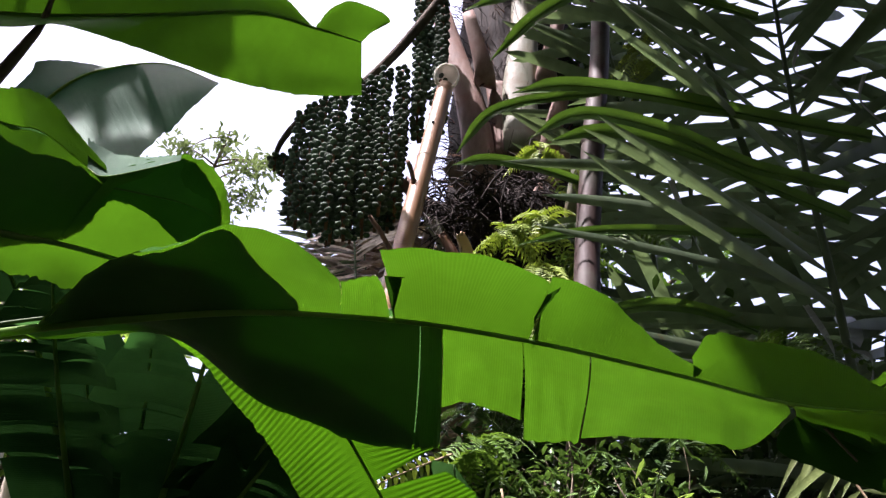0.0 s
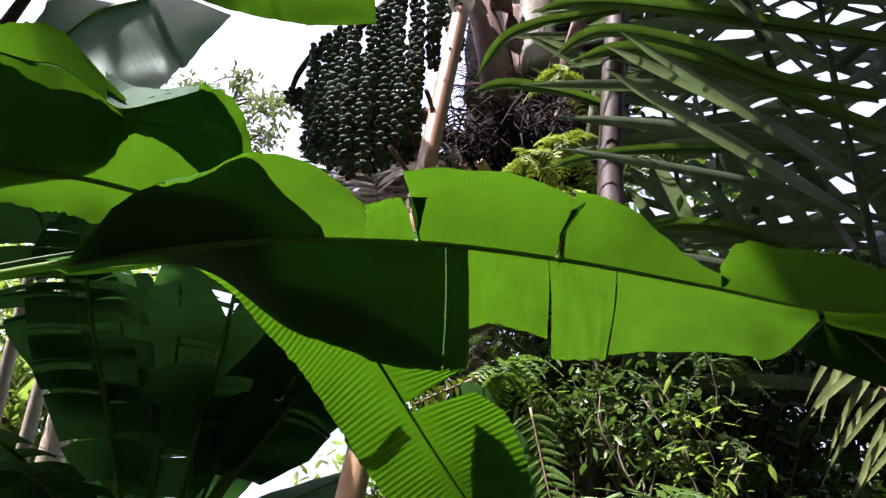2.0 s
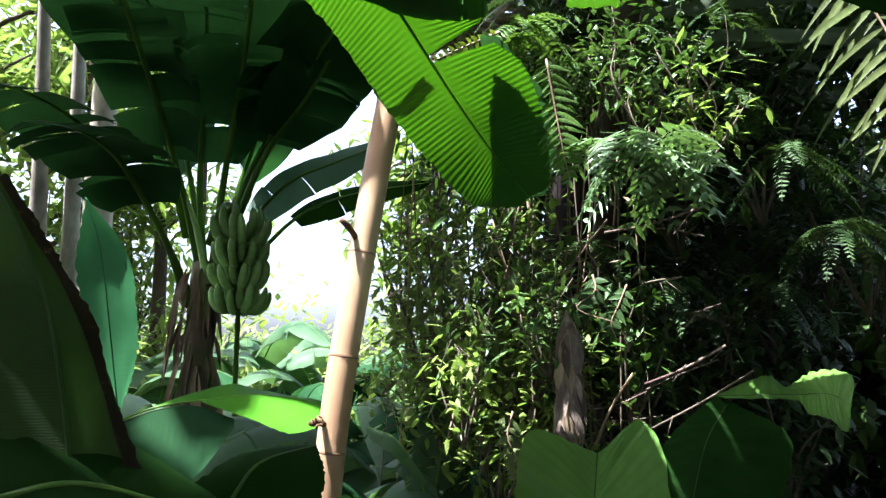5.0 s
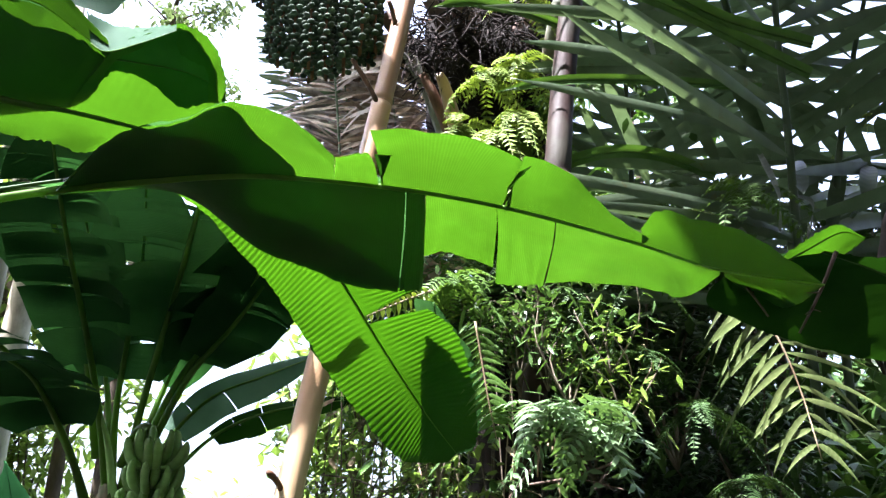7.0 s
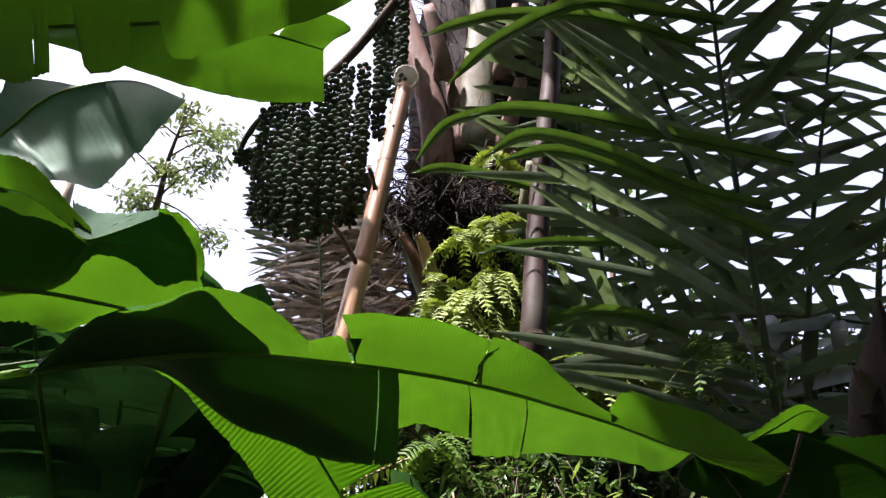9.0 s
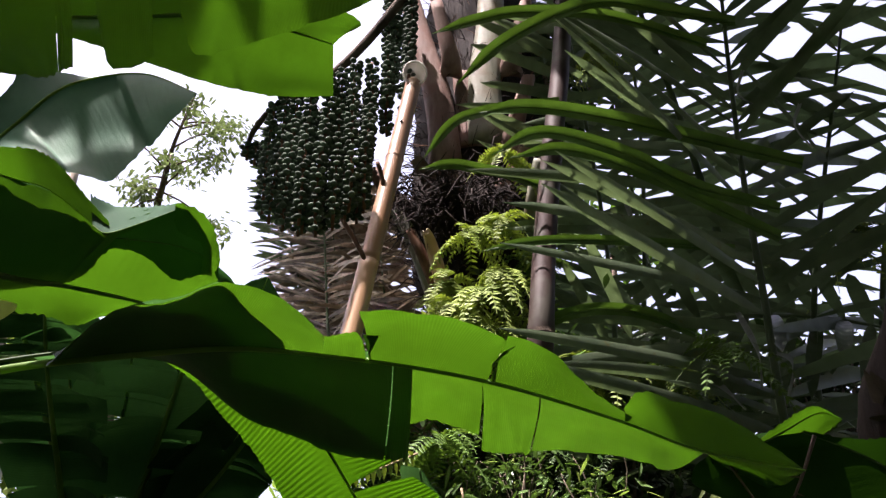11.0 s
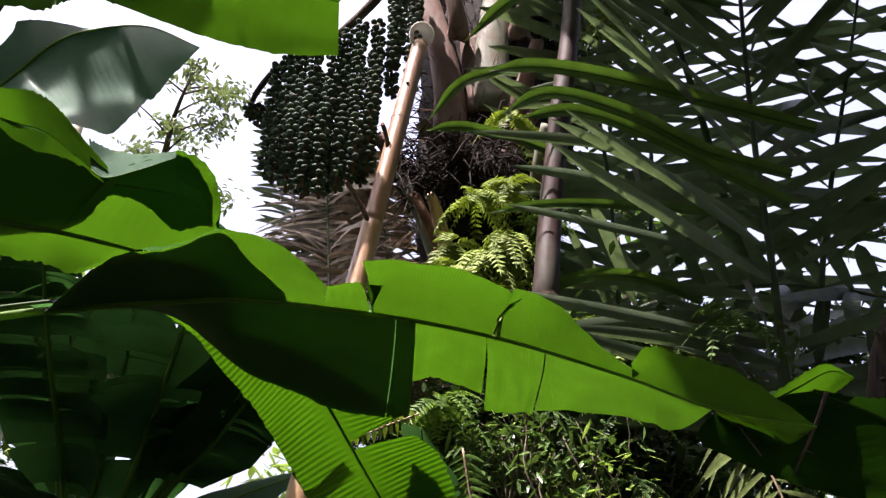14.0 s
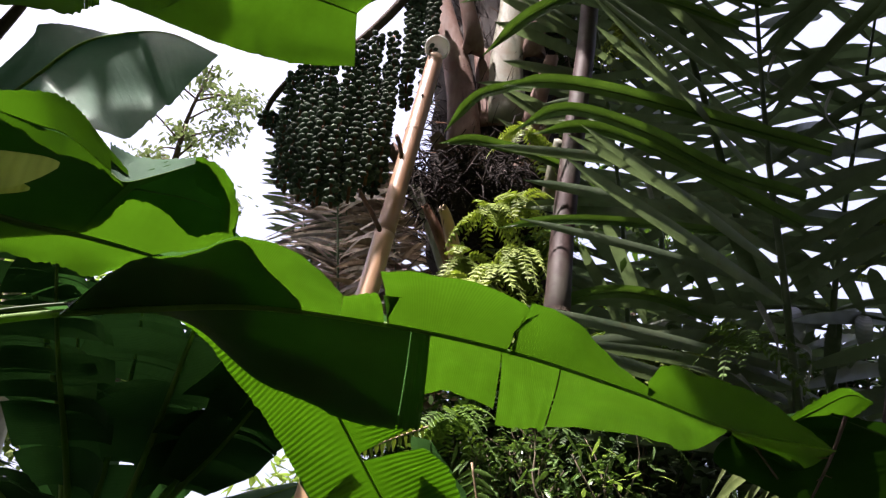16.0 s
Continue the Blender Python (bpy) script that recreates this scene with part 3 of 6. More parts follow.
big_leaf(tall, B_MID, [
    (0, 4.6, [(-1.750, 1.922, 2.849), (-1.369, 2.113, 2.851), (-1.278, 2.150, 2.852), (-1.167, 2.196, 2.833), (-1.096, 2.261, 2.901), (-0.954, 2.427, 2.961)]),
    (0, 2.0, [(-1.710, 1.598, 3.225), (-1.319, 1.787, 3.183), (-1.140, 1.793, 3.111), (-1.032, 1.834, 3.037), (-0.966, 1.864, 3.003)], 0.01),
    (2.0, 5.0, [(-0.966, 1.851, 3.026), (-0.896, 1.909, 3.105), (-0.818, 1.960, 3.190), (-0.757, 2.002, 3.202), (-0.702, 2.059, 3.169), (-0.685, 2.115, 3.114), (-0.685, 2.168, 3.070), (-0.714, 2.216, 3.055)], 0.01),
], "lime green leaf with a wavy folded edge", rib=0.015, stalk=[CROWN])
big_leaf(tall, [(-1.710, 1.598, 3.225), (-1.319, 1.787, 3.183), (-1.192, 1.776, 3.136), (-1.118, 1.792, 3.097), (-1.032, 1.834, 3.037), (-0.966, 1.864, 3.003)], [
    (0, 5, [(-1.581, 1.653, 3.179), (-1.344, 1.703, 3.239), (-1.211, 1.709, 3.238), (-1.130, 1.735, 3.196), (-1.068, 1.785, 3.135), (-0.965, 1.836, 3.030)], 0.0)], rib=0.003)
big_leaf(tall, [(-1.010, 1.822, 3.010), (-0.959, 1.830, 2.985), (-0.883, 1.891, 3.065), (-0.804, 1.951, 3.157)], [
    (0, 3, [(-1.045, 1.822, 3.135), (-0.999, 1.881, 3.136), (-0.925, 1.930, 3.157), (-0.809, 1.958, 3.189)], 0.0)], "folded waxy margin of the leaf", mat=M_FOLD, rib=0.003)

# the waxy grey-green leaf in front of the sky
CROWN2 = Vector((-4.3, 3.3, 4.4))
tall2 = thing("banana_plant", (-4.4, 3.4, -0.2), "very tall banana plant with waxy leaves against the sky", "banana plant")
g = Geo()
line = curve([(-4.4, 3.4, -0.25), (-4.45, 3.4, 2.0), CROWN2], 24)
g.tube(line, [0.17 - 0.003 * i + 0.008 * noise.noise(p * 8) for i, p in enumerate(line)], 16)
part("pseudostem", g, M_SHEATH, tall2)
G_MID = [(-2.328, 2.684, 3.623), (-2.144, 2.703, 3.988), (-1.988, 2.696, 4.217), (-1.852, 2.688, 4.409), (-1.699, 2.704, 4.523), (-1.443, 2.760, 4.612), (-1.180, 2.842, 4.548)]
big_leaf(tall2, G_MID, [
    (0, 6, [(-2.151, 2.679, 3.408), (-1.882, 2.626, 3.770), (-1.769, 2.646, 3.843), (-1.654, 2.664, 3.875), (-1.556, 2.715, 3.883), (-1.483, 2.769, 3.901), (-1.405, 2.775, 4.030), (-1.327, 2.781, 4.152), (-1.264, 2.802, 4.322), (-1.177, 2.839, 4.537)], 0.02),
    (0, 4, [(-2.377, 2.662, 3.800), (-2.181, 2.660, 4.182), (-2.075, 2.663, 4.433), (-2.045, 2.658, 4.539), (-1.905, 2.685, 4.565), (-1.703, 2.707, 4.534)], 0.0),
], "waxy grey-green leaf shining against the sky", mat=M_BANANA_WAX, rib=0.014, stalk=[CROWN2])

# the leaf overhead with a cut end
big_leaf(tall2, [(-3.067, 2.378, 4.798), (-2.421, 2.687, 4.978), (-1.755, 2.873, 5.182), (-1.137, 2.964, 5.307), (-0.788, 3.092, 5.309), (-0.523, 3.189, 5.287)], [
    (0, 5, [(-2.966, 2.388, 4.579), (-2.355, 2.661, 4.830), (-2.079, 2.734, 4.922), (-1.721, 2.932, 4.951), (-1.300, 3.165, 4.956), (-0.894, 3.313, 4.967), (-0.533, 3.401, 5.041)], 0.02),
    (0, 4.0, [(-3.056, 2.157, 5.090), (-2.445, 2.451, 5.388), (-1.614, 2.693, 5.561), (-1.053, 2.928, 5.484), (-0.804, 3.085, 5.311)], 0.02),
    (4.0, 5, [(-0.787, 3.079, 5.319), (-0.687, 3.035, 5.437), (-0.550, 3.026, 5.469), (-0.339, 3.098, 5.384), (-0.452, 3.144, 5.334)], 0.02),
], "bright green leaf hanging overhead with a cut end", rib=0.02, stalk=[CROWN2])
big_leaf(tall2, [(-2.745, 3.023, 4.075), (-2.543, 2.924, 4.461), (-2.303, 2.803, 4.832), (-2.207, 2.741, 5.016), (-2.157, 2.631, 5.326)], [], "bare dark leaf stalk", rib=0.05, rib_mat=M_TRUNK, stalk=[CROWN2])

# torn strips of a nearer leaf
big_leaf(tall, [(-1.468, 0.985, 3.253), (-1.044, 1.032, 3.406), (-0.692, 1.065, 3.462), (-0.356, 1.136, 3.522), (0.030, 1.224, 3.509)], [
    (0.0, 1.3, [(-1.309, 1.097, 3.015), (-1.054, 1.231, 3.108), (-0.959, 1.273, 3.136), (-0.930, 1.276, 3.152)]),
    (1.3, 1.42, [(-0.928, 1.275, 3.155), (-0.893, 1.276, 3.177)]),
    (1.55, 2.05, [(-0.821, 1.234, 3.260), (-0.806, 1.302, 3.203), (-0.744, 1.319, 3.220), (-0.696, 1.309, 3.255)]),
    (2.25, 4.0, [(-0.614, 1.250, 3.346), (-0.588, 1.332, 3.282), (-0.503, 1.341, 3.305), (-0.341, 1.331, 3.364), (-0.089, 1.287, 3.448), (0.030, 1.224, 3.509)]),
    (0.0, 4.0, [(-1.419, 0.817, 3.413), (-0.790, 0.978, 3.706), (-0.343, 1.117, 3.761), (0.030, 1.224, 3.509)]),
], "green leaf torn into strips overhead", rib=0.012, stalk=[CROWN])



def towards_sun(p, z):
    return Vector(p) + SUN_DOWN * ((z - Vector(p).z) / SUN_DOWN.z)


def shading_leaf(banana, z, mid, lower, upper, label="unseen leaf added high up to cast shade"):
    """An unseen leaf added z metres up, between the sun and the stretch it shades."""
    up = [[towards_sun(p, z) for p in pts] for pts in (mid, lower, upper)]
    crown = CROWN if banana is tall else CROWN2
    big_leaf(banana, up[0], [(0, len(mid) - 1, up[1], 0.0), (0, len(mid) - 1, up[2], 0.0)], label, mat=M_BANANA_OLD, rib=0.012, ripple=0.0, stalk=[crown])


# a hidden leaf, added over the stalk end of the broad one to shade it
OVER = Vector((0, 0, 0.035))
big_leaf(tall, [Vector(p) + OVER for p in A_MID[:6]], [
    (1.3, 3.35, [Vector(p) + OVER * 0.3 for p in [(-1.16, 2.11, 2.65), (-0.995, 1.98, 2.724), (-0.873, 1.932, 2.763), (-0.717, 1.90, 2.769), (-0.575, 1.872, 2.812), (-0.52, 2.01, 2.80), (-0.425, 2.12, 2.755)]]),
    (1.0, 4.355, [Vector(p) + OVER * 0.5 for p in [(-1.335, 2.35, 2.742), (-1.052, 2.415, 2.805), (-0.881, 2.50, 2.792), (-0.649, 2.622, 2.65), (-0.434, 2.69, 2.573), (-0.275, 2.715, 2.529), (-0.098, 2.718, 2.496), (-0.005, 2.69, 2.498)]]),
], "hidden leaf added over the broad one to shade it", mat=M_OVER, rib=0.008, rib_mat=M_RIB_DARK, ripple=0.0)
# a hidden leaf, added on the upper half of the lime one to shade it
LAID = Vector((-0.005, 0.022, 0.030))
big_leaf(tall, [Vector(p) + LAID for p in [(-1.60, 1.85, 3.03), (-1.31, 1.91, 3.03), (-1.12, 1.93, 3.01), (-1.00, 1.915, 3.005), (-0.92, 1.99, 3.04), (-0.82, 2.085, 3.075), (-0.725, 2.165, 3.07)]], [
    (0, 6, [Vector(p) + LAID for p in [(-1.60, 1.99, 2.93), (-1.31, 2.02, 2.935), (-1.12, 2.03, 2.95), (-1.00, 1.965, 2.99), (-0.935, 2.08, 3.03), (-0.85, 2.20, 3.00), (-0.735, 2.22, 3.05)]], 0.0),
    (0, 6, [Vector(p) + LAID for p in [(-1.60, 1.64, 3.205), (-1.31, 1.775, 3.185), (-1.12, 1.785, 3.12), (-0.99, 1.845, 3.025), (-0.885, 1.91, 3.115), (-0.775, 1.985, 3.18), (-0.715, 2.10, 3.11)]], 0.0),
], "hidden leaf added on the lime one to shade it", mat=M_OVER, rib=0.006, rib_mat=M_RIB_DARK, ripple=0.0)

# the hanging pleated leaf
H_MID = [(-0.66, 2.40, 2.85), (-0.527, 2.487, 2.791), (-0.363, 2.745, 2.604), (-0.168, 3.002, 2.324), (-0.001, 3.140, 2.093), (0.132, 3.232, 1.935)]
big_leaf(tall, H_MID, [
    (0, 5, [(-1.068, 2.369, 2.855), (-0.882, 2.594, 2.801), (-0.759, 2.704, 2.685), (-0.647, 2.793, 2.576), (-0.569, 2.891, 2.474), (-0.481, 2.978, 2.351), (-0.387, 3.082, 2.212), (-0.271, 3.163, 2.082), (-0.125, 3.220, 1.924), (-0.018, 3.232, 1.895), (0.095, 3.244, 1.899)], 0.015),
    (0, 2.58, [(-0.46, 2.44, 2.82), (-0.249, 2.555, 2.773), (-0.073, 2.687, 2.679), (-0.032, 2.782, 2.609), (-0.029, 2.837, 2.541)], 0.015),
    (2.66, 5, [(0.016, 2.871, 2.471), (0.124, 2.936, 2.398), (0.191, 3.041, 2.254), (0.218, 3.094, 2.076), (0.211, 3.174, 1.965), (0.132, 3.232, 1.935)], 0.015),
], "deep green pleated leaf hanging tip down", mat=M_PLEAT, ripple=0.0042, pleat=104, rib=0.010, stalk=[CROWN, (-1.5, 2.5, 2.84)])

# unseen leaves added up high so that their shade falls on the waxy one
shading_leaf(tall2, 6.9, [(-1.539, 2.719, 4.496), (-1.426, 2.769, 4.506), (-1.296, 2.831, 4.507), (-1.193, 2.858, 4.527)],
          [(-1.532, 2.774, 4.442), (-1.444, 2.814, 4.449), (-1.330, 2.893, 4.424), (-1.196, 2.890, 4.492)],
          [(-1.555, 2.644, 4.560), (-1.416, 2.690, 4.589), (-1.289, 2.761, 4.582), (-1.170, 2.828, 4.567)])
shading_leaf(tall2, 6.9, [(-1.711, 2.645, 3.978), (-1.599, 2.667, 4.033), (-1.487, 2.738, 4.023), (-1.340, 2.746, 4.104)],
          [(-1.714, 2.677, 3.936), (-1.629, 2.742, 3.920), (-1.494, 2.821, 3.914), (-1.294, 2.794, 4.072)],
          [(-1.729, 2.604, 4.013), (-1.592, 2.604, 4.110), (-1.458, 2.685, 4.104), (-1.301, 2.730, 4.145)])
shading_leaf(tall2, 6.9, [(-2.125, 2.686, 4.320), (-1.983, 2.673, 4.443), (-1.865, 2.693, 4.505), (-1.743, 2.726, 4.552)],
          [(-2.138, 2.784, 4.201), (-1.993, 2.746, 4.359), (-1.869, 2.726, 4.470), (-1.720, 2.745, 4.547)],
          [(-2.108, 2.578, 4.444), (-1.970, 2.588, 4.535), (-1.856, 2.636, 4.567), (-1.716, 2.710, 4.585)])

# hidden leaf strips, added against the back of the pleated one to shade it
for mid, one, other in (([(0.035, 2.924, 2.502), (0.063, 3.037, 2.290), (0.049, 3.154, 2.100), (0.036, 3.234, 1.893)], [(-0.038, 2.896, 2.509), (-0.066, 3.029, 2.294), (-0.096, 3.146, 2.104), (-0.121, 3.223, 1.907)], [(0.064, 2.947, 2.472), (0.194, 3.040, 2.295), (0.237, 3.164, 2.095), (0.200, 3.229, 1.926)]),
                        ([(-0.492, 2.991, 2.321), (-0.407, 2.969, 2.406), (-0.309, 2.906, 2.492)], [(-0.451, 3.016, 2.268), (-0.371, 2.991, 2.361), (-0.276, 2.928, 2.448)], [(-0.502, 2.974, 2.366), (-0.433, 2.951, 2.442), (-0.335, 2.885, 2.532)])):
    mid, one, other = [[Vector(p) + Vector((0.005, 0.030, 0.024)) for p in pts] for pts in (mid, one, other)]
    big_leaf(tall, mid, [(0, len(mid) - 1, one, 0.0), (0, len(mid) - 1, other, 0.0)], "hidden leaf strip added behind the pleated one to shade it", mat=M_OVER, rib=0.004, rib_mat=M_RIB_DARK, ripple=0.0)

# a leaf past the tip of the broad one, its body darkened for shade
side_plant = thing("banana_plant", (2.9, 2.3, -0.2), "banana plant standing in the shade beside the palm", "banana plant")
g = Geo()
g.tube(curve([(2.9, 2.3, -0.25), (2.92, 2.35, 1.0), (2.85, 2.3, 1.9)], 16), [0.13 - 0.003 * i for i in range(16)], 14)
part("pseudostem", g, M_SHEATH, side_plant)
big_leaf(side_plant, [(1.054, 1.978, 2.299), (1.142, 1.925, 2.337), (1.226, 1.870, 2.370), (1.278, 1.852, 2.343)], [
    (0, 3, [(1.043, 1.948, 2.301), (1.120, 1.885, 2.348), (1.197, 1.835, 2.378), (1.278, 1.851, 2.345)], 0.01),
    (0, 3, [(1.094, 2.016, 2.303), (1.185, 2.010, 2.298), (1.241, 1.952, 2.317), (1.278, 1.853, 2.340)], 0.01),
], "green leaf with its tip in the sun", rib=0.005, rib_mat=M_RIB_DARK, stalk=[(2.85, 2.3, 1.9)])
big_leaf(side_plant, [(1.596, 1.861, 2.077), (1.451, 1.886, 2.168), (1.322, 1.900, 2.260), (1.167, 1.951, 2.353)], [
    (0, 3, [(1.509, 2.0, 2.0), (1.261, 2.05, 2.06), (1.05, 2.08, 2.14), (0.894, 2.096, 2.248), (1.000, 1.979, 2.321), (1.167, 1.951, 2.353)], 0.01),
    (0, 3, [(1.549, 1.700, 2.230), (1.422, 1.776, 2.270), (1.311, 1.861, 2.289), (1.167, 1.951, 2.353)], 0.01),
], "dark green leaf with shade put into its colour", mat=M_SHADE_LEAF, rib=0.008, rib_mat=M_RIB_DARK, stalk=[(2.85, 2.3, 1.9)])
# dead twigs across it
for pts in ([(1.140, 1.759, 2.268), (1.101, 1.816, 2.168), (1.053, 1.869, 2.074)], [(0.976, 2.049, 2.321), (1.001, 2.012, 2.236), (1.022, 1.973, 2.154)]):
    twig = thing("twig", pts[0], "thin dark dead twig caught among the leaves", "twig", "dead twigs")
    g = Geo()
    g.tube(curve(pts, 8), [0.006 - 0.0004 * i for i in range(8)], 6)
    part("stick", g, M_TRUNK, twig)
    for q in range(3):
        b = spline(pts, rnd(0.3, 1.7))
        g = Geo()
        g.tube([b, b + Vector((rnd(-0.05, 0.05), rnd(-0.03, 0.03), rnd(-0.05, 0.03)))], [0.003, 0.001], 5)
        part("spur", g, M_TRUNK, twig)

# a dark leaning trunk at the edge of the shade
lean = thing("broken_tree", (1.774, 2.492, 1.571), "dark mossy broken trunk in the shade", "tree")
g = Geo()
line = curve([(1.774, 2.492, 1.571), (1.744, 2.354, 2.046), (1.692, 2.248, 2.369), (1.676, 2.065, 2.829)], 26)
g.tube(line, [(0.15 - 0.001 * i + 0.02 * noise.noise(p * 7)) * (1 if i < 21 else 1 - 0.2 * (i - 20)) + (0.01 if i > 24 else 0) for i, p in enumerate(line)], 18)
part("trunk", g, M_FIBRE, lean)
for k in range(12):
    i = random.randint(10, 25)
    a = rnd(-2.8, -0.3)
    b = line[i] + Vector((math.cos(a), math.sin(a), 0)) * 0.12
    g = Geo()
    g.leaflet(b, Vector((math.cos(a) * 0.4, math.sin(a) * 0.4, rnd(-0.6, 0.9))).normalized(), Vector((-math.sin(a), math.cos(a), 0)), rnd(0.08, 0.2), rnd(0.03, 0.06), 0.0, 0.5, 4, 0.4)
    part("bark_flake", g, M_TRUNK, lean)

# ---- bamboo pole ----
random.seed(104)
POLE = [(-0.8, 3.284, -0.2), (-0.72, 3.286, 0.884), (-0.601, 3.362, 1.797), (-0.33, 3.536, 3.536), (-0.03, 3.719, 5.459)]
pole = thing("bamboo_pole", POLE[0], "dry tan bamboo climbing pole with wooden pegs leaning on the palm", "bamboo pole")
g = Geo()
npts = 161
line = curve(POLE, npts)
NODES = (20, 40, 59, 78, 97, 113, 128, 145)
rad = []
for i in range(npts):
    near = min(abs(i - k) for k in NODES)
    rad.append((0.066 - 0.009 * i / npts) * (1.03 if near == 0 else 0.985 if near == 1 else 1.0))
g.tube(line[:129], rad[:129], 22)
culm = part("culm", g, M_BAMBOO, pole)
g = Geo()
g.tube(line[128:], [r * 0.97 for r in rad[128:]], 22)
part("upper_culm", g, M_BAMBOO_DIM, pole, "orange tan upper bamboo piece with shade put into its colour")
for k in NODES:
    g = Geo()
    d = (line[k + 1] - line[k - 1]).normalized()
    g.tube([line[k] - d * 0.006, line[k], line[k] + d * 0.006], [rad[k] * 0.99, rad[k] * 1.025, rad[k] * 0.99], 22, False)
    part("node_ring", g, M_BAMBOO_DIM, culm)


def peg(at, way, length, r=0.011):
    g = Geo()
    at, way = Vector(at), Vector(way).normalized()
    pts = [at - way * 0.03, at + way * length * 0.5 + Vector((0.004, 0, 0.006)), at + way * length]
    g.tube(curve(pts, 7), [r * 1.2, r, r * 0.95, r, r * 1.05, r, r * 0.8], 8)
    part("peg", g, M_PEG, pole, "dark wooden climbing peg")


for k, way, ln in ((80, (-0.35, -0.8, 0.55), 0.12), (45, (-0.3, -0.9, 0.1), 0.10), (128, (-0.6, -0.3, 1.0), 0.27), (140, (-0.25, -0.3, 0.9), 0.14)):
    peg(line[k] + Vector((-0.028, -0.05, 0.0)), way, ln, 0.014)
g = Geo()
for q in range(7):
    a = 2 * math.pi * q / 7
    c = line[45] + Vector((-0.03 + 0.016 * math.cos(a), -0.12, 0.02 + 0.016 * math.sin(a)))
    g.tube([c, c + Vector((rnd(-0.01, 0.01), -0.03 - rnd(0, 0.02), rnd(-0.01, 0.02)))], [0.006, 0.002], 5)
part("splinter", g, M_BAMBOO, pole, "pale broken peg end")
g = Geo()
hole = line[151] + Vector((-0.005, -0.058, 0))
g.tube([hole, hole + Vector((0, -0.004, 0))], [0.010, 0.010], 10)
part("hole", g, M_FIBRE, culm)
tip = line[-1]
cup = thing("plastic_cup", tip, "clear plastic cup capping the top of the bamboo", "cup")
tilt = Vector((0.12, -0.80, -0.42)).normalized()
back = tip + Vector((0.0, 0.02, 0.085))
g = Geo()
prof = [(-0.085, 0.008), (-0.08, 0.035), (-0.06, 0.06), (-0.02, 0.076), (0.04, 0.08), (0.10, 0.081)]
g.tube([back + tilt * a for a, r in prof], [r for a, r in prof], 28, False)
part("cup_wall", g, M_PLASTIC, cup)
sd = tilt.orthogonal().normalized()
ot = tilt.cross(sd)
for off, rr, th in ((0.10, 0.081, 0.007), (0.05, 0.082, 0.004)):
    g = Geo()
    ring = [back + tilt * off + (sd * math.cos(2 * math.pi * q / 28) + ot * math.sin(2 * math.pi * q / 28)) * rr for q in range(29)]
    g.tube(ring, [th] * 29, 7, False)
    part("rim", g, M_PLASTIC, cup, "thick clear rim")

# ---- sugar palm ----
random.seed(105)
def plumb(pts, y):
    """The same line of sight from the middle of the clearing, at the distance y."""
    c = Vector((0.1, -0.22, 1.58))
    return [c + (Vector(p) - c) * ((y - c.y) / (p[1] - c.y)) for p in pts]


TRUNK = [(0.395, 5.029, -1.507), (0.467, 5.0, -0.008), (0.436, 4.95, 1.246)] + plumb([(0.487, 4.751, 3.620), (0.444, 4.619, 4.650), (0.457, 4.446, 5.715), (0.534, 4.124, 6.790), (0.592, 3.786, 7.902)], 4.8)
palm = thing("sugar_palm", TRUNK[0], "tall sugar palm trunk wrapped in black fibre and old frond bases", "palm tree")
g = Geo()
line = curve(TRUNK, 90)
rings = []
for i, p in enumerate(line):
    rings.append((0.22 if i < 36 else 0.22 + min(1, (i - 36) / 12) * 0.3) + 0.05 * noise.noise(p * 4))
g.tube(line, rings, 26)
part("trunk", g, M_FIBRE, palm)
# ragged fibre hair
for band in range(6):
    g = Geo()
    for k in range(260):
        i = random.randint(44, 78)
        a = rnd(0, 2 * math.pi)
        out = Vector((math.cos(a), math.sin(a), 0))
        b = line[i] + out * (rings[i] * 0.9)
        w = (out * rnd(0.3, 1.0) + Vector((rnd(-0.8, 0.8), rnd(-0.5, 0.2), rnd(-0.6, 0.7)))).normalized() * rnd(0.1, 0.34)
        g.tube([b, b + w * 0.5 + Vector((0, 0, 0.015)), b + w + Vector((0, 0, -0.03))], [0.004, 0.003, 0.001], 4, False)
    tagged(part("fibre", g, M_FIBRE if band else M_PEG, palm), kind="stuff")


for band in range(4):
    g = Geo()
    for k in range(190):
        c = Vector((0.216, 3.947, 4.591)) + Vector((rnd(-0.36, 0.42), random.gauss(0.12, 0.12), 0))
        c.z += random.gauss(0.02, 0.13) + 0.12 * noise.noise(c * 5)
        w = Vector((rnd(-1, 1), rnd(-0.6, 0.3), rnd(-1.2, 0.5))).normalized() * rnd(0.10, 0.34)
        g.tube([c - w * 0.5, c + Vector((0, 0, rnd(0, 0.04))), c + w * 0.5 + Vector((0, 0, -0.04))], [0.003, 0.007, 0.001], 4, False)
    tagged(part("fibre", g, M_FIBRE, palm), kind="stuff")


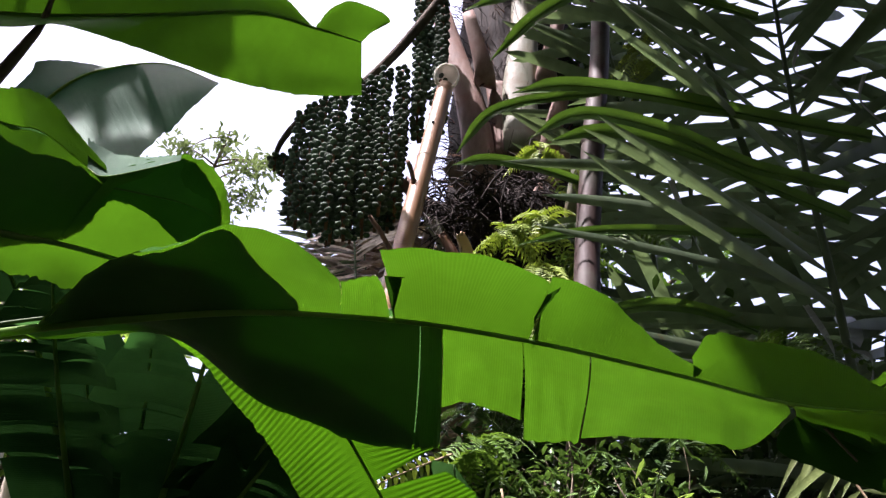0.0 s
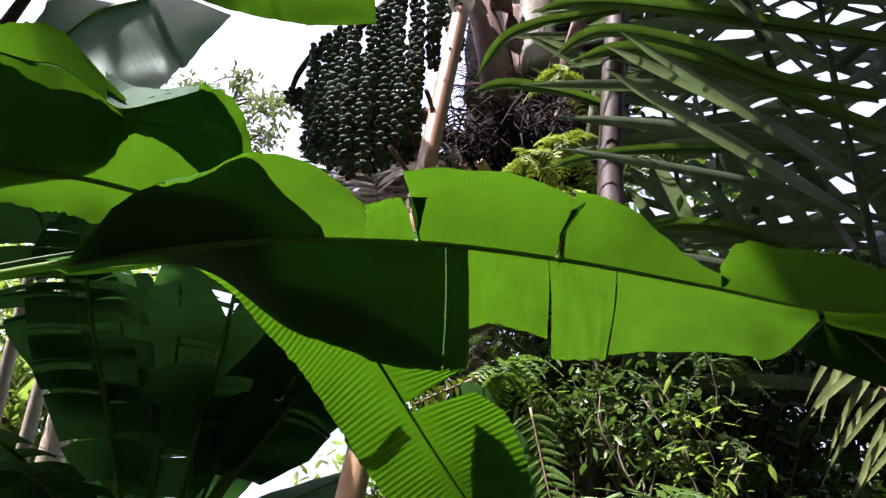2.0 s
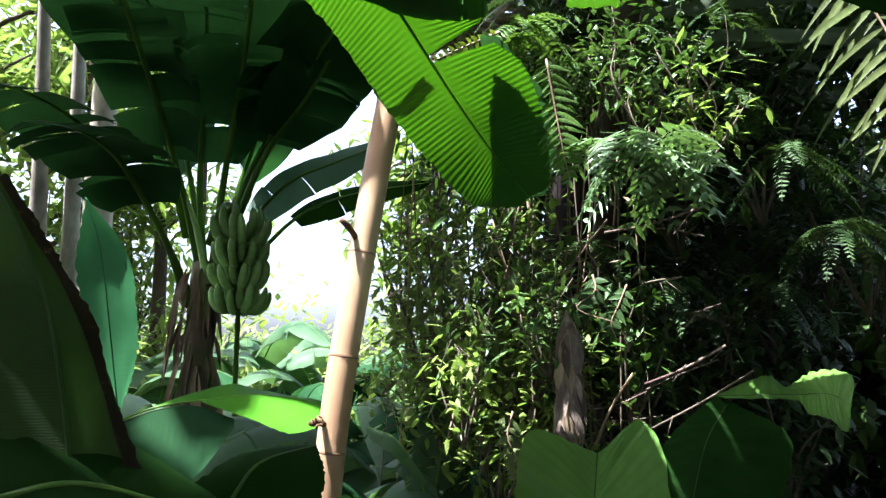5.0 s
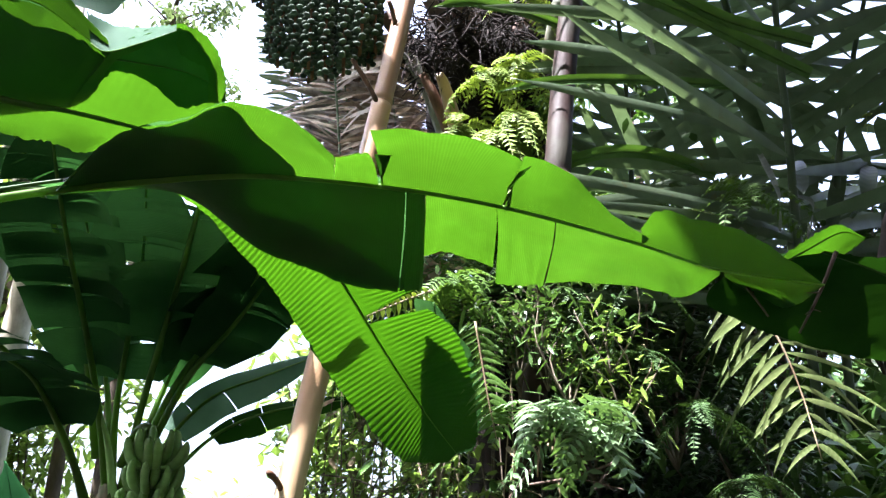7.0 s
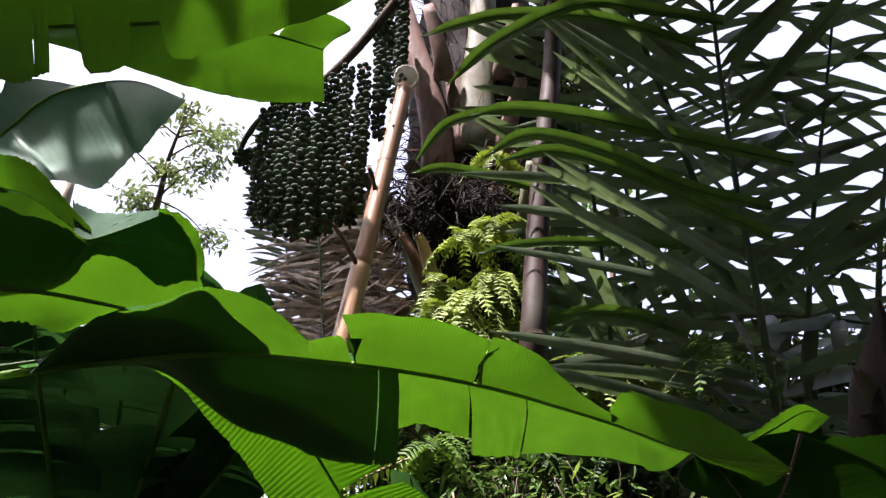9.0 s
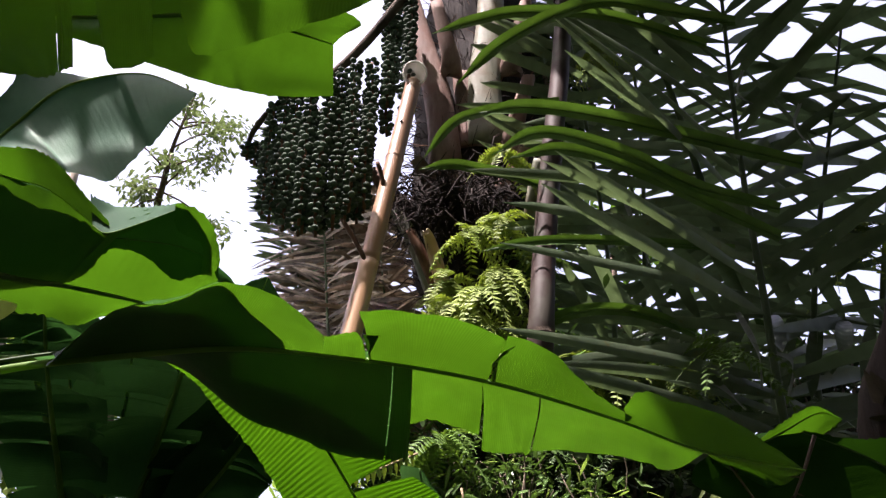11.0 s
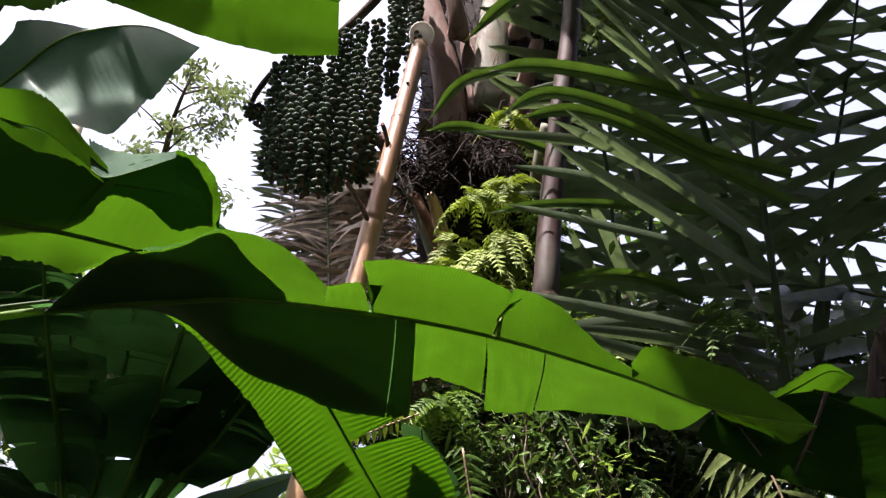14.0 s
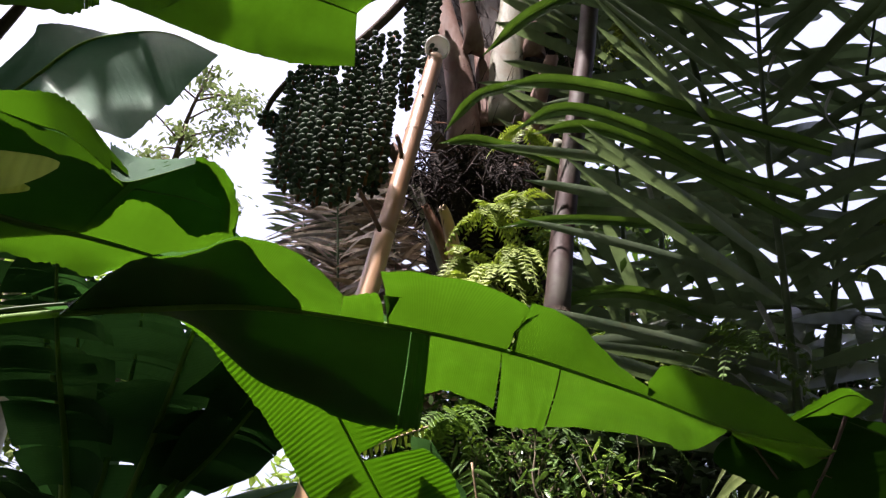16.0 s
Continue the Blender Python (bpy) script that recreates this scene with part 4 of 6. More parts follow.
def boot(pts, wide, thick, mat, label, rag=0.05):
    """An old frond base: a broad grooved stalk, flattened towards the trunk, with a ragged end."""
    g = Geo()
    n = 14
    line = curve(pts, n)
    verts, m = [], 16
    for i, p in enumerate(line):
        d = (line[min(i + 1, n - 1)] - line[max(i - 1, 0)]).normalized()
        sd = d.cross(Vector((0, 1, 0))).normalized()
        ot = sd.cross(d).normalized()
        k = i / (n - 1)
        for q in range(m):
            a = 2 * math.pi * q / m
            rr = 1 + 0.05 * noise.noise(Vector((q * 0.9, i * 0.35, wide[0] * 90)))
            pt = p + sd * (math.cos(a) * (wide[0] + (wide[1] - wide[0]) * k) * rr) + ot * (math.sin(a) * (thick[0] + (thick[1] - thick[0]) * k) * rr)
            if i in (0, n - 1):
                pt += d * (rag * noise.noise(Vector((q * 1.7, i, 3.1))))
            verts.append(pt)
    faces = [(i * m + q, i * m + (q + 1) % m, (i + 1) * m + (q + 1) % m, (i + 1) * m + q) for i in range(n - 1) for q in range(m)]
    faces += [tuple(range(m))[::-1], tuple(range((n - 1) * m, n * m))]
    g.add(verts, faces)
    part("frond_base", g, mat, palm, label)


boot(plumb([(0.196, 4.295, 5.128), (0.181, 4.144, 5.390), (0.123, 3.960, 5.666), (0.037, 3.794, 5.898), (-0.078, 3.564, 6.230)], 4.25), (0.13, 0.085), (0.09, 0.06), M_BOOT, "pinkish brown old flower stalk")
boot(plumb([(0.411, 4.307, 5.340), (0.382, 4.139, 5.612), (0.352, 4.039, 5.863)], 4.30), (0.12, 0.10), (0.06, 0.05), M_BOOT, "brown weathered frond base")
boot(plumb([(0.519, 4.198, 5.306), (0.495, 3.983, 5.695), (0.546, 3.794, 6.148), (0.571, 3.511, 6.758)], 4.25), (0.15, 0.10), (0.07, 0.06), M_BOOT_PALE, "pale grey-green frond base")
boot([(0.145, 4.151, 3.880), (-0.007, 4.078, 4.305), (-0.145, 4.012, 4.577)], (0.06, 0.045), (0.04, 0.03), M_BOOT_PALE, "grey frond stalk")
boot([(0.169, 4.038, 3.984), (0.094, 3.942, 4.242), (0.057, 3.889, 4.324)], (0.05, 0.03), (0.04, 0.02), M_BAMBOO, "pale cut stub", 0.08)
boot([(0.126, 4.082, 4.008), (0.013, 3.994, 4.252), (-0.055, 3.967, 4.383)], (0.045, 0.025), (0.04, 0.02), M_PEG, "dark broken stub", 0.08)
boot([(0.781, 4.102, 4.558), (0.804, 3.988, 4.713), (0.847, 3.894, 4.908)], (0.06, 0.05), (0.05, 0.04), M_BOOT_PALE, "pale stub")

for x, y, d, dx, ln in ((-2.9, 35.8, 5.5, -60, 60), (3.0, 35.9, 5.45, -20, 80), (6.7, 37.0, 5.5, 50, 70), (8.1, 41.2, 5.7, 40, 110), (2.0, 47.0, 6.2, -30, 120), (8.6, 46.7, 6.3, 40, 120), (0.3, 37.2, 5.45, -40, 50)):
    b = Vector(around(x, y, d))
    e = b + Vector((dx * 0.0035, -0.12, ln * 0.0042))
    boot([b + Vector((0, 0.1, -0.12)), b, e], (0.10, 0.05), (0.05, 0.03), M_BOOT, "broken old frond base", 0.12)

stem = thing("brown_stem", (0.50, 4.9, -0.2), "smooth reddish brown upright stem beside the palm", "tree stem")
g = Geo()
STEM = curve([(0.50, 4.9, -0.2), (0.52, 4.75, 1.2), (0.56, 4.35, 2.1)] + plumb([(0.696, 3.776, 3.294), (0.724, 3.360, 3.862), (0.785, 3.062, 4.422), (0.831, 2.833, 4.800), (0.891, 2.597, 5.511)], 3.45), 40)
g.tube(STEM, [0.078 - 0.0005 * i + (0.004 if i % 9 == 0 else 0) for i in range(40)], 16)
part("bark", g, M_RED, stem)
for k in range(0, 40, 9):
    g = Geo()
    g.tube(curve([STEM[k] - Vector((0, 0, 0.012)), STEM[k], STEM[k] + Vector((0, 0, 0.012))], 3), [0.076, 0.083 - 0.0005 * k, 0.075], 16, False)
    part("leaf_scar", g, M_TRUNK, stem)

# ---- fruit bunches ----
random.seed(106)
def fruit_mesh():
    g = Geo()
    r = 0.026
    prof = [(-1.0, 0.25), (-0.6, 0.82), (0, 1.0), (0.55, 0.85), (0.9, 0.4)]
    g.tube([(0, 0, r * a * 0.6) for a, b in prof], [r * b for a, b in prof], 8)
    return g.mesh("fruit", M_FRUIT)


FRUIT = fruit_mesh()


def fruit_strand(parent, base, levels, singly, sway):
    """A hanging strand with fruit set round it in threes; singly: each fruit an object of its own."""
    g = Geo()
    pts = [Vector(base) + Vector((sway * math.sin(i * 0.25), 0.02 * math.sin(i * 0.3 + sway * 9), -0.055 * i)) for i in range(levels + 1)]
    g.tube(pts, [0.012] * len(pts), 6)
    strand = part("strand", g, M_PEG, parent)
    rest = Geo()
    prof = [(-0.6, 0.25), (-0.4, 0.82), (0, 1.0), (0.35, 0.8), (0.5, 0.35)]
    for i in range(levels):
        turn = i * 0.9 + sway * 40
        for q in range(4):
            a = turn + q * math.pi / 2 + rnd(-0.25, 0.25)
            o = pts[i] + Vector((math.cos(a) * 0.036, math.sin(a) * 0.036, rnd(-0.012, 0.012)))
            if singly and math.sin(a) < -0.2:
                f = new("fruit", FRUIT)
                f.parent = strand
                f.matrix_basis = pose(*o, rnd(-30, 30), rnd(-30, 30), rnd(0, 360))
            else:
                r = 0.026
                rest.tube([o + Vector((0, 0, r * a2)) for a2, b2 in prof], [r * b2 for a2, b2 in prof], 7)
    tagged(part("hidden_fruit", rest, M_FRUIT, strand), kind="stuff")


bunch = thing("palm_fruit_bunch", (-0.392, 3.795, 6.006), "heavy bunch of dark green sugar palm fruit on hanging strands", "fruit bunch")
g = Geo()
g.tube(curve([(0.239, 3.643, 6.929), (-0.152, 3.816, 6.407), (-0.444, 3.920, 6.021), (-0.731, 4.005, 5.750), (-1.054, 4.045, 5.555), (-1.207, 4.093, 5.376), (-1.278, 4.176, 5.253)], 24), [0.045 - 0.0012 * i for i in range(24)], 10)
part("stalk", g, M_TRUNK, bunch)
TOPS = [(-0.353, 3.944, 5.870), (-0.467, 3.975, 5.754), (-0.587, 3.968, 5.671), (-0.712, 3.949, 5.594), (-0.834, 3.956, 5.560), (-0.955, 3.978, 5.506), (-1.046, 4.058, 5.468)]
LOWS = [(-0.338, 4.076, 4.549), (-0.433, 4.049, 4.393), (-0.526, 4.029, 4.312), (-0.628, 3.989, 4.255), (-0.734, 3.958, 4.273), (-0.832, 3.940, 4.361), (-0.928, 3.947, 4.498)]
for k in range(8):
    a, b = spline(TOPS, 6 * k / 7), spline(LOWS, 6 * k / 7)
    a += Vector((rnd(-0.012, 0.012), -0.10 + rnd(-0.06, 0.04), rnd(-0.05, 0.05)))
    fruit_strand(bunch, a, int((a.z - b.z) / 0.055 + rnd(-1, 1)), k >= 1, rnd(-0.02, 0.02))
for k in range(12):
    w = 6 * (k * 0.618 % 1)
    a, b = spline(TOPS, w), spline(LOWS, w)
    deep = rnd(0.12, 0.4)
    a += Vector((rnd(-0.06, 0.06), deep, rnd(-0.05, 0.10)))
    fruit_strand(bunch, a, max(5, int((a.z - b.z) / 0.055 - 2 - 8 * deep)), False, rnd(-0.03, 0.03))
for k in range(3):
    fruit_strand(bunch, Vector((-1.270, 4.173, 5.261)) + Vector((0.05 * k, 0.03 * k, 0.03 * k)), 2 + k, False, 0.01)
bunch2 = thing("palm_fruit_bunch", (-0.160, 3.880, 6.614), "second dark fruit bunch hanging behind the bamboo", "fruit bunch")
g = Geo()
g.tube(curve([(0.105, 3.729, 7.115), (-0.119, 3.878, 6.746), (-0.193, 4.009, 6.503)], 10), [0.05] * 10, 8)
part("stalk", g, M_PEG, bunch2)
for k in range(6):
    b = Vector((-0.138, 3.913, 6.588)) + Vector((rnd(-0.11, 0.11), rnd(-0.15, 0.15), rnd(-0.1, 0.15)))
    fruit_strand(bunch2, b, random.randint(20, 28), False, rnd(-0.02, 0.02))


# ---- palm fronds ----
random.seed(107)
def palm_frond(rachis, label, length, pairs=34, mat=None, width=0.055, left=None, right=None, start=0.1, rib=0.028, sag=0.25, rib_mat=None, loose=1.0, taper=0.5, fan=0.0):
    root = thing("palm_frond", rachis[0], label, "palm frond", "palm fronds")
    g = Geo()
    n = len(rachis) - 1
    g.tube(curve(rachis, 24), [rib * (1 - 0.75 * i / 23) for i in range(24)], 7)
    part("rachis", g, rib_mat or M_PALM, root)
    for i in range(pairs):
        u = start + (1 - start) * (i + 0.5) / pairs
        p = spline(rachis, u * n)
        d = (spline(rachis, min(n, u * n + 0.1)) - spline(rachis, max(0, u * n - 0.1))).normalized()
        for out in (left, right):
            if not out:
                continue
            way = (Vector(out) + Vector((0, 0, fan * (u - 0.67))) + d * 0.2 + Vector((rnd(-0.1, 0.1), rnd(-0.3, 0.3), rnd(-0.12, 0.12))) * loose).normalized()
            side = (d + Vector((rnd(-0.35, 0.35), rnd(-0.35, 0.35), 0))).normalized()
            side = (side - way * side.dot(way)).normalized()
            g = Geo()
            g.leaflet(p, way, side, length * rnd(0.8, 1.12) * (1 - taper + taper * math.sin(math.pi * min(1, u + 0.15))), width * rnd(0.8, 1.2), sag * rnd(0.2, 1.6), 0.3, 9, 0.5, 0.4)
            part("leaflet", g, mat or M_PALM, root)
    return root


palm_frond([(2.032, 3.897, 2.179), (1.953, 3.643, 2.924), (1.900, 3.400, 3.539), (1.847, 3.178, 4.132), (1.827, 2.983, 4.707), (1.826, 2.782, 5.324), (1.855, 2.622, 5.952)],
           "dark green sugar palm frond with long drooping leaflets", 1.65, 40, width=0.074, left=(-1, -0.15, 0.36), right=(0.85, 0.1, 0.52), sag=0.10, loose=2.1, fan=0.95)
palm_frond([(1.472, 5.380, 2.764), (1.642, 4.971, 3.896), (1.705, 4.531, 4.862), (1.670, 4.082, 5.755), (1.545, 3.532, 6.814)],
           "dark green sugar palm frond behind the brown stem", 1.2, 30, width=0.06, left=(-0.8, 0, 0.35), right=(0.9, 0.1, 0.35), sag=0.2, loose=1.8, fan=0.7)
palm_frond([(2.886, 4.519, 2.588), (2.938, 4.175, 3.555), (3.083, 3.857, 4.421), (3.223, 3.385, 5.219), (3.397, 2.946, 6.063)],
           "dark green sugar palm frond at the edge of the thicket", 1.5, 26, width=0.07, left=(-0.9, 0, 0.15), right=(0.8, 0.1, 0.5), sag=0.2, loose=1.8, fan=0.6)
palm_frond([(2.352, 4.184, 2.219), (2.337, 4.032, 2.925), (2.334, 3.797, 3.529), (2.417, 3.524, 4.144), (2.589, 3.272, 4.858), (2.754, 2.945, 5.653)],
           "dark green sugar palm frond with narrow crossing leaflets", 1.3, 26, width=0.045, left=(-1, -0.1, 0.25), right=(0.9, 0.1, 0.4), sag=0.2, loose=2.2, fan=0.8)
palm_frond([(1.049, 4.562, 3.629), (1.497, 4.282, 3.752), (1.994, 4.084, 3.781), (2.439, 3.905, 3.695), (2.928, 3.804, 3.536)],
           "dark green palm frond lying low across the thicket", 0.9, 13, width=0.09, left=(-0.5, -0.2, 0.6), right=(-0.5, -0.3, -0.3), sag=0.2)
palm_frond([(-0.640, 5.057, 3.563), (-0.710, 5.132, 4.139), (-0.805, 5.264, 4.930), (-0.899, 5.367, 5.831), (-0.893, 5.361, 6.782)],
           "dry grey-brown palm frond hanging behind the fruit", 0.66, 100, mat=M_DRY_FROND, width=0.035, left=(-1, -0.1, 0.15), right=(1, -0.1, 0.15), rib=0.015, sag=0.3, start=0.02, taper=0.25, loose=3.2)
palm_frond([(-0.561, 5.473, 3.627), (-0.655, 5.503, 4.315), (-0.773, 5.612, 5.142), (-0.890, 5.610, 6.015)],
           "dry brown palm frond hanging behind the fruit", 0.66, 90, mat=M_DRY_FROND, width=0.045, left=(-1, 0.1, 0.0), right=(1, 0.1, 0.05), rib=0.015, sag=0.3, start=0.02, taper=0.25, loose=3.5)
palm_frond([(-0.405, 5.661, 3.742), (-0.513, 5.698, 4.409), (-0.635, 5.711, 5.204), (-0.732, 5.688, 5.943)],
           "matted brown palm frond hanging behind the fruit", 0.7, 100, mat=M_DRY, width=0.075, left=(-1, 0.2, -0.15), right=(1, 0.1, -0.1), rib=0.015, sag=0.3, start=0.02, taper=0.25, loose=4.0)
palm_frond([(-0.164, 5.407, 3.605), (-0.251, 5.353, 4.247), (-0.344, 5.414, 4.970), (-0.410, 5.446, 5.644)],
           "matted brown palm frond hanging behind the bamboo", 0.6, 70, mat=M_DRY, width=0.05, left=(-1, 0.1, -0.05), right=(1, 0.1, -0.1), rib=0.015, sag=0.3, start=0.02, taper=0.25, loose=4.0)
palm_frond([(-1.012, 5.467, 4.716), (-1.181, 5.539, 5.329), (-1.302, 5.558, 5.970), (-1.333, 5.609, 6.706)],
           "dark drooping palm frond behind the fruit", 0.42, 34, mat=M_PALM, width=0.05, left=(-1, -0.1, 0.35), right=(1, 0, 0.3), rib=0.012, sag=0.3, start=0.02, taper=0.15)

palm_frond([around(12.5, 8, 5.6), around(14.5, 20, 5.6), around(15.5, 32, 5.7), around(15, 46, 5.9), around(13.5, 56, 6.2)],
           "dark green sugar palm frond behind the brown stem", 1.25, 42, width=0.08, left=(-1, 0, 0.22), right=(0.7, 0, 0.25), sag=0.12, loose=1.8, fan=0.6)
palm_frond([around(20.5, 8, 6.3), around(19.5, 20, 6.3), around(18.5, 33, 6.4), around(18.5, 46, 6.6), around(20, 56, 6.8)],
           "dark green sugar palm frond deep in the thicket", 1.25, 34, width=0.075, left=(-1, 0, 0.28), right=(0.95, 0, 0.4), sag=0.12, loose=1.8, fan=0.6)

palm_frond([around(25, 30, 5.2), around(24, 41, 5.2), around(22, 51, 5.4), around(19, 60, 5.8)],
           "dark green sugar palm frond hanging from the crown", 1.1, 18, width=0.06, left=(-1, 0, 0.1), right=(0.95, 0, 0.2), sag=0.15, loose=1.8, fan=0.5)

# near leaflets with bright tips that reach in front of the palm
for k, (pts, w) in enumerate((([(1.667, 2.467, 4.675), (1.287, 2.371, 4.650), (0.911, 2.332, 4.669), (0.487, 2.438, 4.524), (0.227, 2.607, 4.380)], 0.10),
                              ([(1.579, 2.645, 4.699), (1.040, 2.501, 4.757), (0.591, 2.467, 4.754), (0.354, 2.474, 4.708), (0.105, 2.497, 4.630)], 0.09),
                              ([(2.013, 2.848, 4.050), (1.541, 2.843, 4.198), (1.041, 2.796, 4.316), (0.619, 2.737, 4.343), (0.340, 2.774, 4.339)], 0.11),
                              ([(1.922, 3.021, 3.886), (1.495, 3.001, 4.021), (1.103, 2.899, 4.171), (0.693, 2.893, 4.303), (0.419, 2.952, 4.198)], 0.10),
                              ([(1.923, 3.102, 3.762), (1.550, 3.038, 3.937), (1.161, 2.943, 4.091), (0.813, 2.936, 4.221), (0.509, 2.956, 4.181)], 0.10),
                              ([(1.755, 3.286, 3.807), (1.331, 3.302, 3.857), (0.954, 3.283, 3.866), (0.648, 3.330, 3.887), (0.366, 3.380, 3.857)], 0.07),
                              ([(1.551, 3.573, 3.434), (1.267, 3.509, 3.526), (0.979, 3.468, 3.532), (0.735, 3.537, 3.492), (0.579, 3.608, 3.390)], 0.09),
                              ([(0.891, 3.284, 4.884), (0.570, 3.262, 4.820), (0.392, 3.220, 4.737), (0.221, 3.270, 4.692), (0.049, 3.400, 4.537)], 0.09),
                              ([(0.795, 3.629, 4.488), (0.573, 3.527, 4.501), (0.392, 3.437, 4.477), (0.221, 3.425, 4.504), (0.021, 3.442, 4.483)], 0.09))):
    blade = thing("palm_leaflet", pts[0], "long green palm leaflet with a bright curled tip", "palm leaflet", "long palm leaflets")
    g = Geo()
    rows, uvs = [], []
    for i in range(26):
        s = i / 25
        p = spline(pts, 4 * s)
        d = (spline(pts, min(4, 4 * s + 0.1)) - spline(pts, max(0, 4 * s - 0.1))).normalized()
        sd = d.cross(Vector((0.1, 1, 0.3))).normalized()
        ot = d.cross(sd)
        hw = w * 0.4 * (0.5 + 0.5 * math.sin(math.pi * min(1, 0.2 + s * 0.6))) * (1 if s < 0.85 else max(0.05, (1 - s) / 0.15))
        rows.append([p + sd * hw * v + ot * (abs(v) * hw * 0.35) for v in (-1, -0.5, 0, 0.5, 1)])
        uvs += [(s, v) for v in (0, 0.25, 0.5, 0.75, 1)]
    g.grid(rows, uvs)
    part("blade", g, M_PALM_TIP, blade)
    g = Geo()
    g.tube([p + Vector((0, -0.003, -0.004)) for p in curve(pts, 20)], [0.006 * (1 - 0.04 * i) for i in range(20)], 5)
    part("midrib", g, M_PALM_TIP, blade)

# grey dead leaflets caught among the fronds
for pts, w in (([(1.204, 3.351, 4.251), (1.271, 3.450, 4.081), (1.339, 3.514, 3.851)], 0.07), ([(1.730, 3.395, 3.467), (1.798, 3.413, 3.244), (1.803, 3.485, 3.068)], 0.08), ([(1.921, 3.513, 3.289), (1.986, 3.459, 3.201), (1.952, 3.552, 3.016)], 0.07),
               ([(2.033, 2.741, 4.360), (2.019, 2.824, 4.278), (2.101, 2.869, 4.164)], 0.06), ([(1.488, 3.520, 3.159), (1.605, 3.503, 3.089), (1.684, 3.465, 2.952)], 0.08), ([(1.801, 2.772, 4.629), (1.785, 2.861, 4.548), (1.857, 2.880, 4.485)], 0.05)):
    dead = thing("dead_leaflet", pts[0], "curled grey dead palm leaflet caught among the fronds", "palm leaflet", "dead leaflets")
    g = Geo()
    rows = []
    for i in range(12):
        s = i / 11
        p = spline(pts, 2 * s)
        hw = w * 0.5 * (0.35 + 0.65 * math.sin(math.pi * (0.1 + 0.85 * s)))
        tw = 0.6 + 1.2 * s
        sd = Vector((math.cos(tw), 0.3, math.sin(tw) * 0.5))
        rows.append([p - sd * hw + Vector((0, -0.012, 0)), p, p + sd * hw + Vector((0, -0.012, 0))])
    g.grid(rows)
    part("blade", g, M_DEAD, dead)

# ---- fruiting banana plant ----
random.seed(108)
plant = thing("banana_plant", (-1.912, 4.880, -0.611), "fruiting banana plant with a fibrous brown stem and dark leaves", "banana plant")
g = Geo()
line = curve([(-1.912, 4.880, -0.611), (-2.082, 5.094, 0.491), (-2.148, 5.120, 1.294), (-2.116, 5.080, 1.984)], 30)
g.tube(line, [0.15 - 0.0025 * i + 0.012 * noise.noise(p * 9) for i, p in enumerate(line)], 16)
part("pseudostem", g, M_SHEATH, plant)
for k in range(60):
    i = random.randint(12, 28)
    a = rnd(-2.9, -0.2)
    b = line[i] + Vector((math.cos(a), math.sin(a), 0)) * rnd(0.10, 0.16)
    g = Geo()
    g.leaflet(b, Vector((math.cos(a) * 0.2 + rnd(-0.15, 0.15), math.sin(a) * 0.2, -1)).normalized(), Vector((-math.sin(a), math.cos(a), 0)), rnd(0.2, 0.55), rnd(0.02, 0.075), 0.0, 0.9, 6, 0.4)
    part("dry_sheath", g, (M_DRY, M_SHEATH, M_TRUNK, M_SHEATH)[k % 4], plant, "torn dry brown sheath")
for mid, w, tears in (([(-2.236, 5.043, 2.150), (-2.219, 4.563, 2.850), (-2.165, 4.098, 3.139), (-2.115, 3.604, 3.370), (-2.106, 3.203, 3.543), (-2.122, 2.919, 3.680)], 0.75, 6),
               ([(-2.132, 5.093, 1.829), (-2.169, 4.878, 2.339), (-2.129, 4.426, 2.782), (-2.034, 3.855, 3.116), (-1.886, 3.321, 3.309), (-1.701, 2.838, 3.386)], 0.66, 8),
               ([(-2.081, 5.115, 1.831), (-1.914, 4.864, 2.409), (-1.654, 4.459, 2.966), (-1.388, 3.944, 3.304), (-1.164, 3.444, 3.472), (-0.972, 2.955, 3.539)], 0.9, 8),
               ([(-2.047, 5.129, 1.832), (-1.831, 5.001, 2.439), (-1.518, 4.779, 2.844), (-1.168, 4.447, 3.132), (-0.810, 4.094, 3.357), (-0.489, 3.737, 3.488)], 0.9, 3),
               ([(-2.196, 5.076, 1.711), (-2.286, 4.874, 2.071), (-2.366, 4.529, 2.413), (-2.416, 4.078, 2.622), (-2.452, 3.658, 2.674), (-2.491, 3.259, 2.612)], 0.7, 7),
               ([(-2.212, 5.072, 1.673), (-2.286, 4.874, 2.071), (-2.292, 4.467, 2.360), (-2.272, 4.083, 2.501), (-2.280, 3.708, 2.515), (-2.282, 3.357, 2.428)], 0.8, 5),
               ([(-2.116, 5.090, 1.907), (-2.126, 4.986, 2.442), (-2.022, 4.760, 2.970), (-1.863, 4.410, 3.407), (-1.713, 3.926, 3.732)], 0.9, 4),
               ([(-1.992, 5.035, 1.898), (-1.634, 4.817, 2.586), (-1.279, 4.605, 2.932), (-1.026, 4.440, 3.237), (-0.815, 4.093, 3.571)], 0.8, 3),
               ([(-2.188, 5.185, 1.761), (-2.285, 5.255, 2.423), (-2.396, 5.116, 3.106), (-2.463, 4.818, 3.709), (-2.539, 4.408, 4.316)], 1.1, 2),
               ([(-2.102, 5.223, 1.764), (-2.032, 5.360, 2.442), (-1.810, 5.358, 3.130), (-1.486, 5.200, 3.767), (-1.167, 4.849, 4.534)], 1.1, 2)):
    auto_leaf(plant, mid, w, "dark green banana leaf seen from below", tears=int(tears * 1.8), petiole=0.34, rib=0.03, droop=0.2, gap=0.012)
